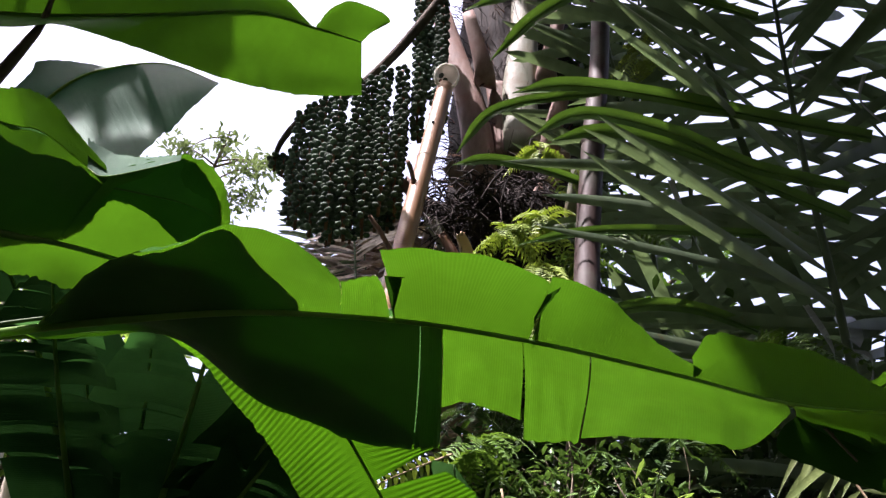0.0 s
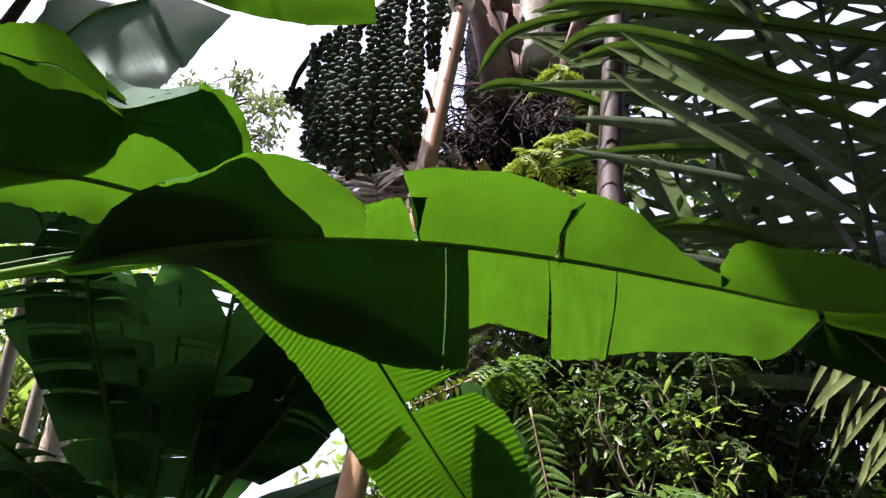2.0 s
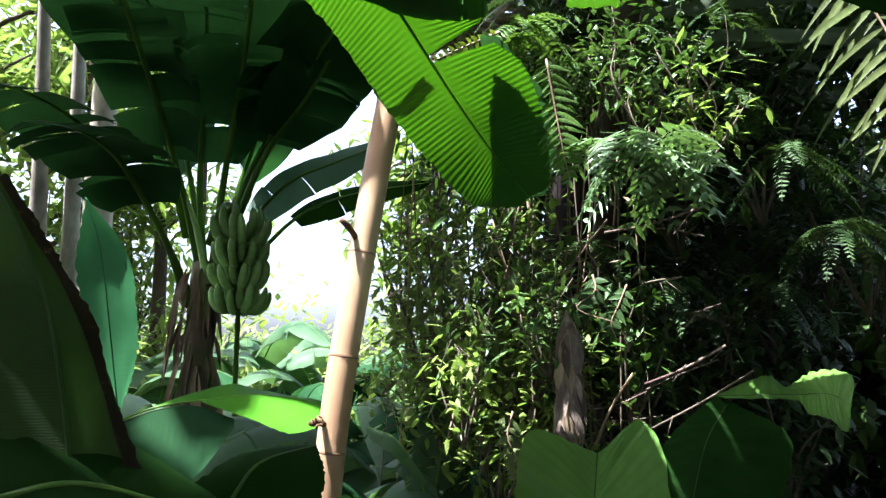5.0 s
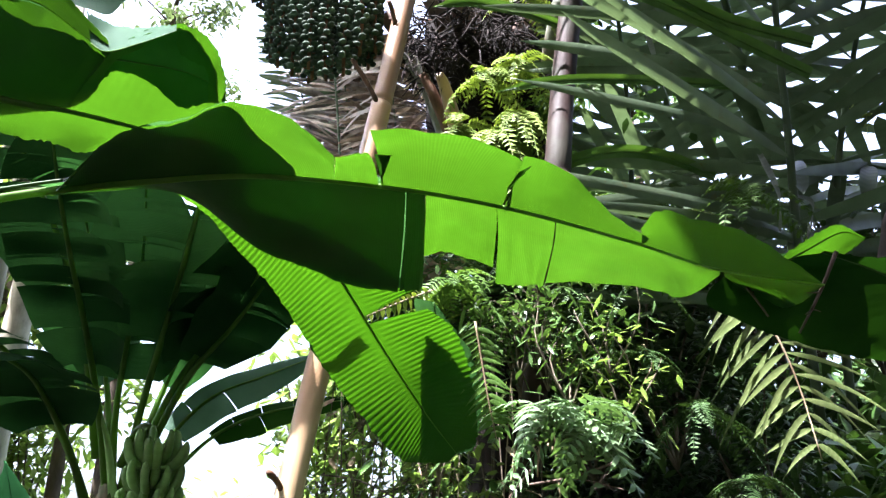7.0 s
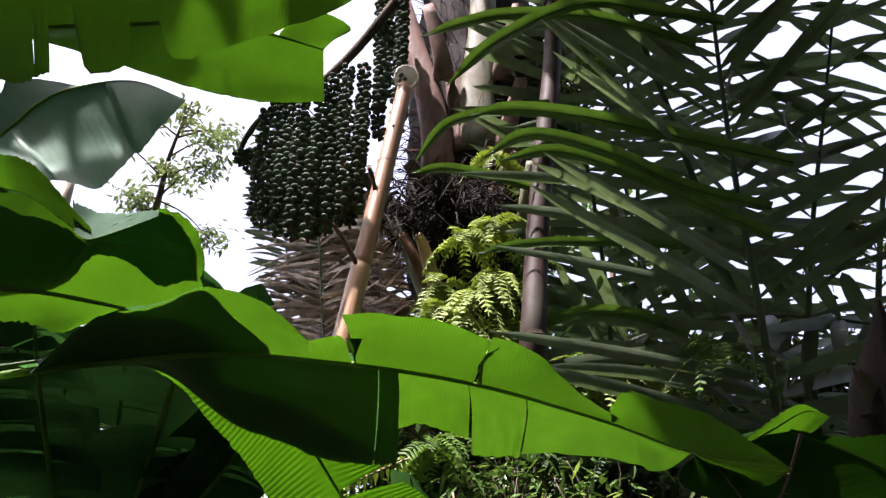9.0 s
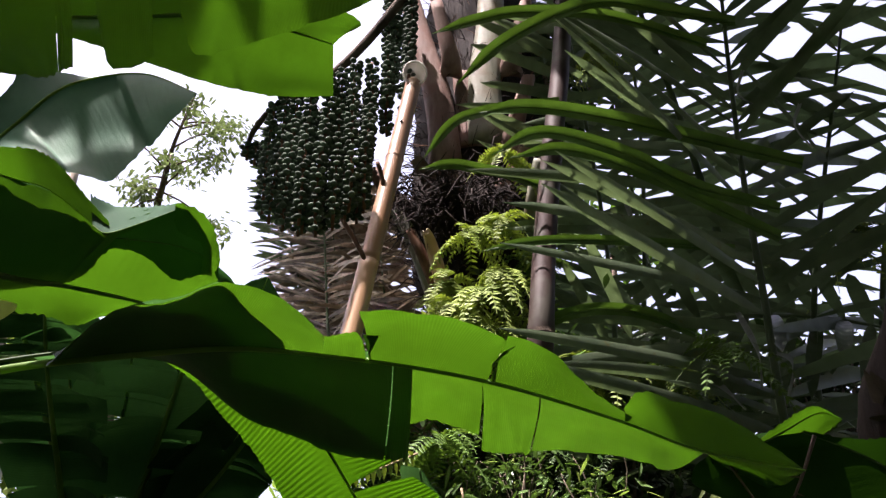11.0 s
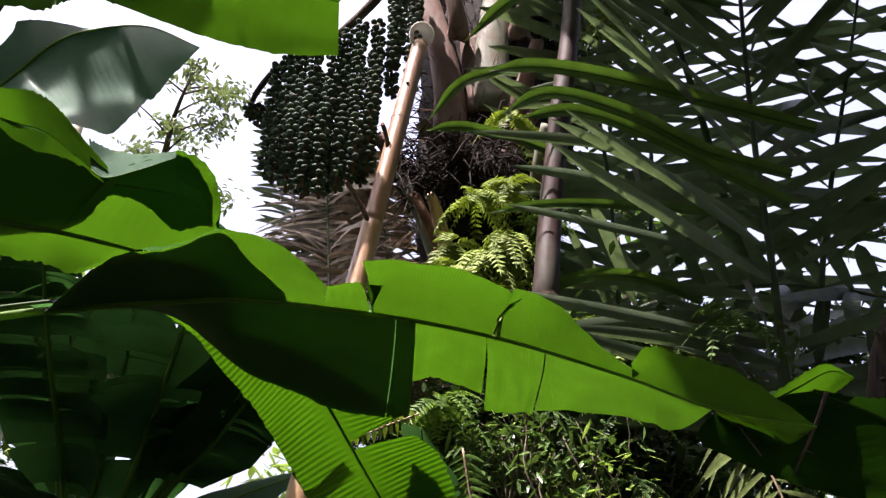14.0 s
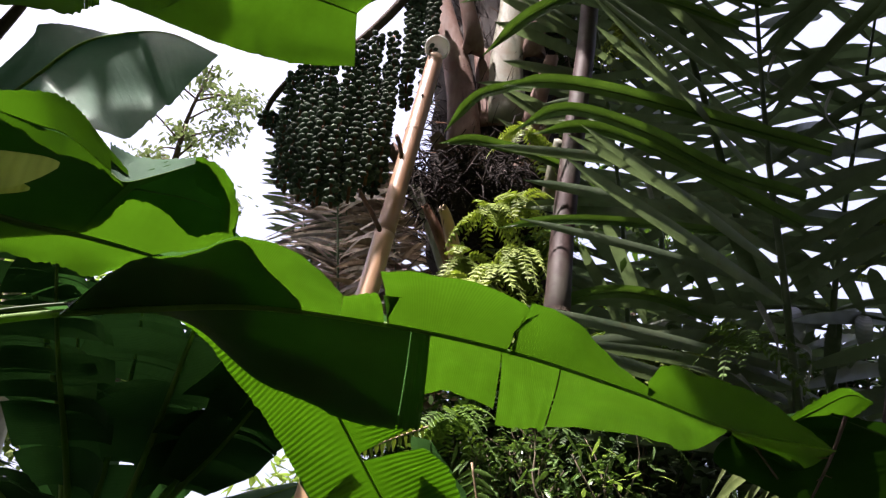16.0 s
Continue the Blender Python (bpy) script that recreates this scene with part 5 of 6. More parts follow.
auto_leaf(plant, [(-2.051, 5.235, 1.844), (-1.907, 5.337, 2.266), (-1.646, 5.459, 2.620), (-1.304, 5.614, 2.817), (-0.936, 5.746, 3.006)], 0.34, "teal green leaf behind the bunch", M_TEAL, 0.2, 1, 0.02, 0.3, (0.25, -1, 0.35), 0.0015)
auto_leaf(plant, [(-2.033, 5.252, 1.766), (-1.805, 5.401, 2.121), (-1.570, 5.536, 2.389), (-1.228, 5.697, 2.567), (-0.650, 5.977, 2.714)], 0.25, "dark green leaf behind the bunch", M_SHADE_LEAF, 0.2, 3, 0.022, 0.45, (0.25, -1, 0.35), 0.001)
g = Geo()
g.tube(curve([(-2.052, 5.019, 1.820), (-2.123, 4.922, 2.231), (-2.176, 4.786, 2.473)], 10), [0.035 - 0.003 * i for i in range(10)], 8)
part("young_leaf", g, M_FINGER, plant, "pale rolled young leaf")
# the bunch of bananas hangs from the plant
bunch_stalk = curve([(-2.042, 4.985, 2.086), (-1.917, 4.888, 2.298), (-1.800, 4.833, 2.265), (-1.783, 4.895, 1.954), (-1.799, 4.929, 1.584), (-1.825, 4.984, 1.146), (-1.811, 4.959, 0.686)], 40)
fruit = thing("banana_bunch", bunch_stalk[0], "green unripe bananas in tiers on a hanging stalk", "banana bunch")
g = Geo()
g.tube(bunch_stalk, [0.03 if i < 25 else 0.016 + 0.004 * (i % 2) for i in range(40)], 10)
part("stalk", g, M_MIDRIB, fruit)


def finger_mesh():
    g = Geo()
    pts = [(0, 0, 0), (0.03, 0, 0.004), (0.065, 0, 0.03), (0.085, 0, 0.075), (0.088, 0, 0.125), (0.084, 0, 0.145)]
    g.tube(curve(pts, 9), [0.009, 0.013, 0.019, 0.022, 0.023, 0.022, 0.019, 0.012, 0.005], 6)
    return g.mesh("banana", M_FINGER)


FINGER = finger_mesh()
for tier in range(4):
    c = Vector(bunch_stalk[17]).lerp(Vector(bunch_stalk[25]), tier / 3)
    for ringk in range(2):
        for q in range(10):
            f = new("banana", FINGER)
            f.parent = fruit
            f.matrix_parent_inverse = Matrix.Translation(-fruit.location)
            sc = (1.3 - 0.04 * tier) * rnd(0.9, 1.1)
            turn = q * 360 / 10 + ringk * 18 + tier * 13 + rnd(-9, 9)
            f.matrix_basis = pose(*(c + Vector((0, 0, -0.03 * ringk))), 0, 0, turn) @ pose(0.03 + 0.025 * ringk, 0, 0, rnd(-8, 8), -10 + 18 * ringk + rnd(-9, 9), 0) @ Matrix.Scale(sc, 4)

# ---- low leaves close by ----
random.seed(109)
low = thing("banana_plant", (-1.6, 1.9, -0.2), "young banana plant with dark brown-edged and pale leaves", "banana plant")
g = Geo()
g.tube(curve([(-1.6, 1.9, -0.25), (-1.55, 1.95, 0.2), (-1.45, 2.0, 0.5)], 8), [0.09 - 0.006 * i for i in range(8)], 12)
part("pseudostem", g, M_SHEATH, low)
LB = [(-1.45, 2.0, 0.5)]
big_leaf(low, [(-1.015, 1.955, 0.748), (-1.036, 1.931, 1.027), (-1.047, 1.874, 1.255), (-1.083, 1.835, 1.453), (-1.138, 1.761, 1.643), (-1.218, 1.733, 1.754)], [
    (0, 5, [(-0.831, 2.062, 0.782), (-0.915, 2.002, 1.035), (-0.948, 1.958, 1.197), (-0.984, 1.910, 1.342), (-1.035, 1.865, 1.470), (-1.081, 1.818, 1.566), (-1.134, 1.749, 1.697), (-1.218, 1.733, 1.754)]),
    (0, 5, [(-1.299, 1.885, 0.759), (-1.372, 1.883, 1.172), (-1.382, 1.859, 1.462), (-1.218, 1.733, 1.754)]),
], "dark leaf with a brown dried edge", mat=M_OLD_LOW, rib=0.007, rib_mat=M_RIB_DARK, stalk=LB)
big_leaf(low, [(-0.850, 2.032, 0.788), (-0.926, 1.973, 1.035), (-0.958, 1.929, 1.194), (-0.992, 1.881, 1.337), (-1.040, 1.838, 1.464), (-1.084, 1.793, 1.556), (-1.133, 1.728, 1.684)], [
    (0, 6, [(-0.813, 2.050, 0.788), (-0.898, 1.989, 1.039), (-0.941, 1.939, 1.194), (-0.962, 1.899, 1.341), (-1.021, 1.851, 1.465), (-1.063, 1.805, 1.569), (-1.122, 1.732, 1.699)], 0.0),
], "dried brown ragged margin", mat=M_MARGIN, rib=0.002, rib_mat=M_MARGIN, ripple=0.0101)
big_leaf(low, [(-1.309, 2.645, 1.061), (-1.346, 2.626, 1.347), (-1.373, 2.578, 1.645), (-1.405, 2.521, 1.827)], [
    (0, 3, [(-1.306, 2.647, 1.067), (-1.245, 2.628, 1.267), (-1.236, 2.602, 1.424), (-1.277, 2.576, 1.643), (-1.405, 2.521, 1.827)], 0.02),
    (0, 3, [(-1.312, 2.644, 1.067), (-1.420, 2.642, 1.309), (-1.467, 2.588, 1.588), (-1.405, 2.521, 1.827)], 0.02),
], "smooth blue-green young leaf", mat=M_YOUNG, rib=0.004, rib_mat=M_YOUNG, stalk=LB)
big_leaf(low, [(-1.529, 3.036, 1.027), (-1.410, 3.103, 1.079), (-1.251, 3.179, 1.105), (-1.056, 3.313, 1.123), (-0.787, 3.451, 1.083)], [
    (0, 4, [(-1.544, 3.085, 1.028), (-1.398, 3.277, 1.112), (-1.244, 3.456, 1.168), (-1.095, 3.565, 1.131), (-0.787, 3.451, 1.087)], 0.01),
    (2, 4, [(-1.220, 3.138, 1.097), (-1.021, 3.162, 1.029), (-0.885, 3.205, 0.969), (-0.783, 3.291, 0.990), (-0.787, 3.451, 1.083)], 0.01),
], "lime green leaf lit by the sun", mat=M_LIME, rib=0.006, stalk=LB)
big_leaf(low, [(-1.495, 2.998, 1.025), (-1.387, 3.058, 1.070), (-1.250, 3.124, 1.084), (-1.103, 3.184, 1.028)], [
    (0, 3, [(-1.494, 2.997, 1.007), (-1.388, 2.927, 0.864), (-1.283, 2.910, 0.763), (-1.169, 2.972, 0.817), (-1.082, 3.136, 0.997)], 0.01),
], "drooping half of a leaf with shade put into its colour", mat=M_BANANA_DARK, rib=0.004, rib_mat=M_RIB_DARK, stalk=LB)
# the next two leaves are dark by colour, in place of real shade
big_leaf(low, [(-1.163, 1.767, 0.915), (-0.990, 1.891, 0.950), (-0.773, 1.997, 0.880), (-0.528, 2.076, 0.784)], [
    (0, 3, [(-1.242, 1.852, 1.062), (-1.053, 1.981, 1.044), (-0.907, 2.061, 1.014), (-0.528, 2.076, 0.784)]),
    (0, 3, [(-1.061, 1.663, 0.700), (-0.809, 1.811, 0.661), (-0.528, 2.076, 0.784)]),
], "dark green leaf with shade put into its colour", mat=M_SHADE_LEAF, rib=0.01, stalk=LB)
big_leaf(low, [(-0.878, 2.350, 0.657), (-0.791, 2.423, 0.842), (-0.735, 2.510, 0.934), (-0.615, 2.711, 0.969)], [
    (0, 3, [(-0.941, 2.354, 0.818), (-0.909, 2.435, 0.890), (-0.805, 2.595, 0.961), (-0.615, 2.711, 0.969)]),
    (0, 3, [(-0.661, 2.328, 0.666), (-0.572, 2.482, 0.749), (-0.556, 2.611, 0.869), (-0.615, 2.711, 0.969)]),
], "dark green leaf with shade put into its colour", mat=M_SHADE_LEAF, rib=0.01, stalk=LB)


def taro(base, leaves, mats=None):
    root = thing("elephant_ear", base, "elephant ear plant with broad heart-shaped leaves", "plant")
    for k, (mid, lobes, label) in enumerate(leaves):
        # a leaf labelled dark takes the darkened material, shade put into its colour
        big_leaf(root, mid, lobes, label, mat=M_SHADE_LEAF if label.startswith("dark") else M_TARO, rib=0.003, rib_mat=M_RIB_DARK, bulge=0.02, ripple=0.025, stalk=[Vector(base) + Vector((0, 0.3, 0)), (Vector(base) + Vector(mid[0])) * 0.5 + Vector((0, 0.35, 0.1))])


taro((0.75, 2.75, -0.25), [
    ([(0.344, 2.809, 0.937), (0.305, 2.672, 0.688), (0.238, 2.472, 0.333)], [
        (0, 2, [(0.336, 2.809, 0.937), (0.120, 2.771, 1.011), (0.065, 2.696, 0.807), (0.057, 2.587, 0.533), (0.238, 2.472, 0.333)]),
        (0, 2, [(0.352, 2.808, 0.937), (0.501, 2.853, 1.043), (0.565, 2.779, 0.890), (0.517, 2.628, 0.582), (0.238, 2.472, 0.333)])], "broad green notched leaf"),
])
taro((1.5, 2.9, -0.25), [
    ([(0.777, 2.962, 1.118), (1.034, 2.896, 1.125), (1.120, 2.815, 1.127), (1.158, 2.747, 1.092)], [
        (0, 3, [(0.791, 3.010, 1.121), (0.976, 3.018, 1.189), (1.032, 3.001, 1.146), (1.126, 2.972, 1.203), (1.201, 2.840, 1.191), (1.158, 2.747, 1.092)]),
        (0, 3, [(0.803, 2.905, 1.114), (1.018, 2.848, 1.107), (1.033, 2.788, 1.067), (1.080, 2.719, 1.052), (1.120, 2.702, 1.012), (1.158, 2.747, 1.092)])], "pale green wavy leaf in the sun"),
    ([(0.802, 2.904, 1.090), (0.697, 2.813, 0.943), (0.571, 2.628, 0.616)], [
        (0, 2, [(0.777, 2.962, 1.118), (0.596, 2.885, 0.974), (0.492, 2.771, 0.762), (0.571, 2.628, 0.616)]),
        (0, 2, [(0.832, 2.949, 1.098), (0.975, 2.800, 0.982), (0.856, 2.697, 0.743), (0.571, 2.628, 0.616)])], "dark green leaf with shade put into its colour"),
])

bark = thing("tree_stump", (0.222, 3.18, -0.2), "weathered pale brown tree stump among vines", "tree stump")
g = Geo()
line = curve([(0.222, 3.18, -0.2), (0.245, 3.30, 0.68), (0.266, 3.34, 0.99), (0.284, 3.36, 1.275), (0.280, 3.38, 1.47)], 26)
g.tube(line, [(0.078 - 0.0012 * i) * (1 if i < 22 else (26 - i) / 4.5) + 0.016 * noise.noise(p * 17) for i, p in enumerate(line)], 18)
part("trunk", g, M_STUMP, bark)
for k in range(34):
    i = random.randint(6, 24)
    a = rnd(-2.7, -0.4)
    b = line[i] + Vector((math.cos(a), math.sin(a), 0)) * (0.084 - 0.0012 * i) * (1 if i < 22 else (26 - i) / 4.5)
    g = Geo()
    g.leaflet(b, Vector((rnd(-0.25, 0.25), rnd(-0.22, 0.0), rnd(-1, -0.6))).normalized(), Vector((-math.sin(a), math.cos(a), rnd(-0.3, 0.3))), rnd(0.07, 0.22), rnd(0.02, 0.05), 0.0, 0.5, 4, 0.4)
    part("bark_flake", g, (M_DRY, M_TRUNK, M_STUMP)[k % 3], bark)

sapling = thing("sapling", (-0.62, 0.32, -0.2), "thin sapling with a yellowing leaf", "sapling")
g = Geo()
TIP = [(-0.305, 0.236, 1.857), (-0.265, 0.230, 1.869), (-0.240, 0.241, 1.879), (-0.217, 0.249, 1.889)]
g.tube(curve([(-0.62, 0.32, -0.25), (-0.66, 0.30, 0.9), TIP[0]], 16), [0.012 - 0.0006 * i for i in range(16)], 7)
part("stem", g, M_TWIG, sapling)
for pts, w in ((TIP, 0.016), ([(-0.305, 0.236, 1.857), (-0.271, 0.234, 1.858), (-0.249, 0.244, 1.867), (-0.233, 0.252, 1.870)], 0.008)):
    g = Geo()
    rows = []
    for i in range(16):
        k = i / 15
        p = spline(pts, 3 * k)
        hw = w * (math.sin(math.pi * min(1, 0.08 + 0.9 * k)) ** 0.7)
        rows.append([p + Vector((0, 0.15 * hw, -hw)), p, p + Vector((0, 0.1 * hw, hw))])
    g.grid(rows)
    part("leaf", g, M_TIP, sapling, "yellow-green leaf")

# ---- ferns ----
random.seed(110)
def hung_frond(pts, width, pairs, pinna, mat, label, flat=(0, 1, 0.2), sag=0.25):
    """One large frond whose stalk and pinnae are parts of their own."""
    pts = [Vector(p) for p in pts]
    root = thing("fern_frond", pts[0], label, "fern", "fern fronds")
    n = len(pts) - 1
    g = Geo()
    g.tube(curve(pts, 14), [0.005 * (1 - 0.6 * i / 13) for i in range(14)], 6)
    part("stalk", g, M_DRY, root)
    for i in range(1, pairs):
        s = i / pairs
        p = spline(pts, s * n)
        d = (spline(pts, min(n, s * n + 0.1)) - spline(pts, max(0, s * n - 0.1))).normalized()
        side = d.cross(Vector(flat)).normalized()
        w = width * 0.5 * (math.sin(math.pi * (0.2 + 0.78 * s)) ** 0.6)
        for sgn in (-1, 1):
            out = (side * sgn + d * 0.35 + Vector((rnd(-0.12, 0.12), rnd(-0.3, 0.3), rnd(-0.1, 0.1)))).normalized()
            across = (d - out * d.dot(out)).normalized()
            g = Geo()
            g.leaflet(p, out, across, w * rnd(0.85, 1.1), pinna * rnd(0.8, 1.15), sag * rnd(0.3, 1.6), 0.25, 7, 0.3)
            part("pinna", g, mat, root)


hung_frond([(1.132, 2.401, 2.431), (1.170, 2.371, 2.306), (1.210, 2.340, 2.159), (1.234, 2.312, 1.993), (1.245, 2.283, 1.788)], 0.60, 17, 0.021, M_FERN_OLIVE, "large fern frond with wavy olive green pinnae", sag=0.5)
hung_frond([(0.218, 3.067, 2.472), (0.245, 3.080, 2.290), (0.270, 3.080, 2.119), (0.300, 3.117, 1.972)], 0.24, 17, 0.022, M_FERN, "bright fern frond hanging tip down")
hung_frond([(0.027, 3.213, 2.668), (-0.081, 3.194, 2.620), (-0.187, 3.183, 2.572), (-0.297, 3.168, 2.517)], 0.10, 13, 0.02, M_FERN_YELLOW, "pale yellow-green fern frond behind the pleated leaf", flat=(0, 1, 0.5))
for x, y, d, n in ((6.9, 8.9, 3.2, 12), (9.4, 8.4, 3.15, 13), (8.3, 6.6, 3.15, 11), (11.2, 7.0, 3.2, 9)):
    fern("fern", around(x, y, d), "pale green fern lit by the sun on the palm", n - 2, 0.32, 0.18, M_SILVER, 0.9, 0.2, 0.1, 0.8, pairs=10)
for x, y, d, n, ln, mat in ((3.5, 34.1, 4.7, 12, 0.36, M_FERN_YELLOW), (6.6, 34.8, 4.7, 10, 0.36, M_FERN_YELLOW), (1.4, 30.6, 4.6, 14, 0.36, M_FERN_YELLOW), (4.4, 29.6, 4.4, 16, 0.4, M_FERN_YELLOW), (6.4, 31.2, 4.45, 14, 0.36, M_FERN_YELLOW), (3.3, 27.4, 4.3, 16, 0.4, M_FERN_YELLOW), (5.7, 26.9, 4.3, 14, 0.4, M_FERN_YELLOW), (1.9, 28.7, 4.35, 14, 0.36, M_FERN_YELLOW), (11.7, 24.0, 4.4, 10, 0.4, M_FERN_YELLOW), (15.1, 22.5, 4.4, 10, 0.4, M_FERN_YELLOW), (19.6, 22.5, 4.4, 10, 0.4, M_FERN_YELLOW),
                            (8.5, 31.9, 5.0, 9, 0.4, M_FERN), (13.3, 34.4, 5.4, 9, 0.4, M_FERN), (13.4, 23.5, 4.6, 14, 0.55, M_FERN), (16.9, 22.7, 4.6, 12, 0.5, M_FERN),
                            (0.5, 18.6, 3.9, 12, 0.45, M_FERN), (23.7, 23.6, 4.2, 7, 0.45, M_FERN), (7.0, 40.1, 5.0, 7, 0.3, M_FERN_YELLOW), (17.9, 45.8, 5.9, 12, 0.4, M_FERN_YELLOW), (33.7, 29.1, 5.2, 8, 0.5, M_FERN_YELLOW)):
    p = around(x, y, d)
    fern("fern", p, "yellow-green fern on the palm trunk" if mat is M_FERN_YELLOW else "green fern among the palm stems", n + 8, ln * 0.78, 0.12, mat, 1.0, 0.1, 0.0, 0.9, pairs=13)
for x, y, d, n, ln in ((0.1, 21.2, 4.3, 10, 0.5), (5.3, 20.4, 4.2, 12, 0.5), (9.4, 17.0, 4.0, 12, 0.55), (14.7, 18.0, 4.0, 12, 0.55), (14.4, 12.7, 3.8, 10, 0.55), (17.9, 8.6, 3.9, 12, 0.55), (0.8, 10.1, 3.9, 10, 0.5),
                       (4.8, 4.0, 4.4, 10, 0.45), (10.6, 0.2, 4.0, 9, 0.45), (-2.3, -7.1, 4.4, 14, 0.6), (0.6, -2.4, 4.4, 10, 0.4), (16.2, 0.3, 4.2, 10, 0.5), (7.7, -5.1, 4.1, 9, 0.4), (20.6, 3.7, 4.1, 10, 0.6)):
    fern("fern", around(x, y, d), "fern by the palm with shade put into its dark green", n + 3, ln * 0.55, 0.10, M_FERN_DARK, 0.8, 0.2, 0.0, 0.8, pairs=19)

# ---- thicket, vines and shrubs ----
random.seed(111)
for k in range(34):
    x = rnd(0, 1)
    a = Vector(around(-8.6 + 17.7 * x, 10.9 + rnd(-4, 3), 3.9 + rnd(0, 1.0)))
    b = Vector((a.x + rnd(-0.25, 0.25), a.y + rnd(-0.3, 0.3), -0.2))
    root = thing("vine", b, "thin hanging vine stem in the thicket", "vine", "hanging vines")
    g = Geo()
    g.tube(curve([b, a.lerp(b, 0.5) + Vector((rnd(-0.12, 0.12), rnd(-0.1, 0.1), 0)), a], 10), [rnd(0.003, 0.006)] * 10, 5)
    part("stem", g, M_TWIG if k % 4 else M_DRY, root)
    for q in range(9):
        c = a.lerp(b, rnd(0.0, 0.8)) + Vector((rnd(-0.08, 0.08), rnd(-0.08, 0.02), 0))
        way = Vector((rnd(-1, 1), rnd(-1, 0.2), rnd(-0.8, 0.2))).normalized()
        g = Geo()
        g.leaflet(c, way, way.cross(Vector((rnd(-0.3, 0.3), rnd(-0.3, 0.3), 1))).normalized(), rnd(0.07, 0.13), rnd(0.03, 0.06), 0.3, 0.25, 4, 0.4)
        part("leaf", g, (M_BUSH_PALE, M_BUSH, M_DRY)[k % 3], root)
for x, y, d, sx, sz, n, lf, mat in ((-6.8, 0.7, 4.3, 0.4, 1.2, 700, 0.07, M_BUSH_PALE), (-3.5, 0.5, 4.1, 0.4, 1.2, 700, 0.07, M_BUSH_PALE), (0.2, -2.1, 4.0, 0.4, 1.1, 700, 0.065, M_BUSH_PALE), (-1.0, 4.3, 4.2, 0.35, 1.1, 600, 0.06, M_BUSH_PALE), (3.0, -6.1, 3.9, 0.3, 0.8, 400, 0.06, M_BUSH_PALE), (7.0, -2.9, 4.0, 0.3, 0.8, 300, 0.07, M_BUSH), (-2.2, -9.4, 3.8, 0.35, 0.7, 500, 0.07, M_BUSH_PALE),
                                    (-5.1, -7.5, 4.1, 0.4, 0.9, 700, 0.08, M_BUSH_PALE), (-8.1, -3.6, 6.0, 0.6, 0.9, 700, 0.09, M_BUSH_PALE), (0.5, -7.1, 4.4, 0.4, 0.8, 500, 0.07, M_BUSH)):
    p = Vector(around(x, y, d))
    shrub("shrub", (p.x, p.y, p.z - sz * 0.6), (sx, sx, sz), "yellow-green climbing shrub with small leaves", n, lf, mat, 7, group="thicket shrubs")
for x, y, d, n, lf in ((-2.2, 15.9, 5.4, 420, 0.09), (-4.6, 13.1, 5.8, 420, 0.09), (1.3, 17.2, 5.2, 420, 0.08), (4.5, 19.2, 5.1, 420, 0.08), (-6.6, 11.9, 6.2, 420, 0.1), (0.5, 13.6, 5.2, 420, 0.08), (6.5, 15.9, 4.9, 420, 0.08)):
    p = Vector(around(x, y, d))
    shrub("shrub", (p.x, p.y, p.z - 0.45), (0.4, 0.35, 0.8), "climbing green foliage up the palm trunk", n, lf, M_BUSH, 6, group="thicket shrubs")
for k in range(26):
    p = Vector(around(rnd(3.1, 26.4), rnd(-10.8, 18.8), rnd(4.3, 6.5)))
    shrub("shrub", (p.x, p.y, p.z - 0.5), (0.55, 0.55, 1.0), "dense climbing foliage with shade put into its dark colour", 420, 0.11, M_BUSH_DARK, 6, group="thicket shrubs")
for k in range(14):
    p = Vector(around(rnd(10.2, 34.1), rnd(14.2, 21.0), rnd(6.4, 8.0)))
    shrub("shrub", (p.x, p.y, p.z - 0.5), (0.7, 0.6, 1.1), "dense climbing foliage with shade put into its dark colour", 300, 0.13, M_BUSH_DARK, 6, group="thicket shrubs")

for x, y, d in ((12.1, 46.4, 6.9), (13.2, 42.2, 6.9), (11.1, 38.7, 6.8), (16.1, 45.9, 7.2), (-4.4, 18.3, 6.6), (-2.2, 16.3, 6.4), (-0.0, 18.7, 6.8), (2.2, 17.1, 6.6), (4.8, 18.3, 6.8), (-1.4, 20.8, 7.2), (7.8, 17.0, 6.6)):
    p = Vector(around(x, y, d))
    shrub("shrub", (p.x, p.y, p.z - 0.6), (0.45, 0.4, 1.0), "dense climbing foliage with shade put into its dark colour", 420, 0.11, M_BUSH_DARK, 6, group="thicket shrubs")

for k in range(30):
    p = Vector(around(rnd(-8.1, 12.4), rnd(-8.9, 8.8), rnd(3.7, 4.1)))
    a = rnd(-0.9, 0.9) if k % 3 else rnd(1.0, 2.1)
    w = Vector((math.cos(a), rnd(-0.3, 0.3), math.sin(a))) * rnd(0.08, 0.26)
    twig = thing("twig", p, "thin pale dead twig caught in the thicket", "twig", "dead twigs")
    g = Geo()
    g.tube(curve([p - w, p + Vector((rnd(-0.02, 0.02), 0, rnd(-0.03, 0.03))), p + w], 9), [rnd(0.003, 0.007)] * 9, 5)
    part("stick", g, (M_DRY, M_TWIG, M_STUMP)[k % 3], twig)
    for q in range(2):
        e = p.lerp(p + w, rnd(-0.6, 0.8))
        g = Geo()
        g.tube([e, e + Vector((rnd(-0.09, 0.09), rnd(-0.05, 0.02), rnd(-0.09, 0.07)))], [0.003, 0.001], 4)
        part("spur", g, M_TWIG, twig)
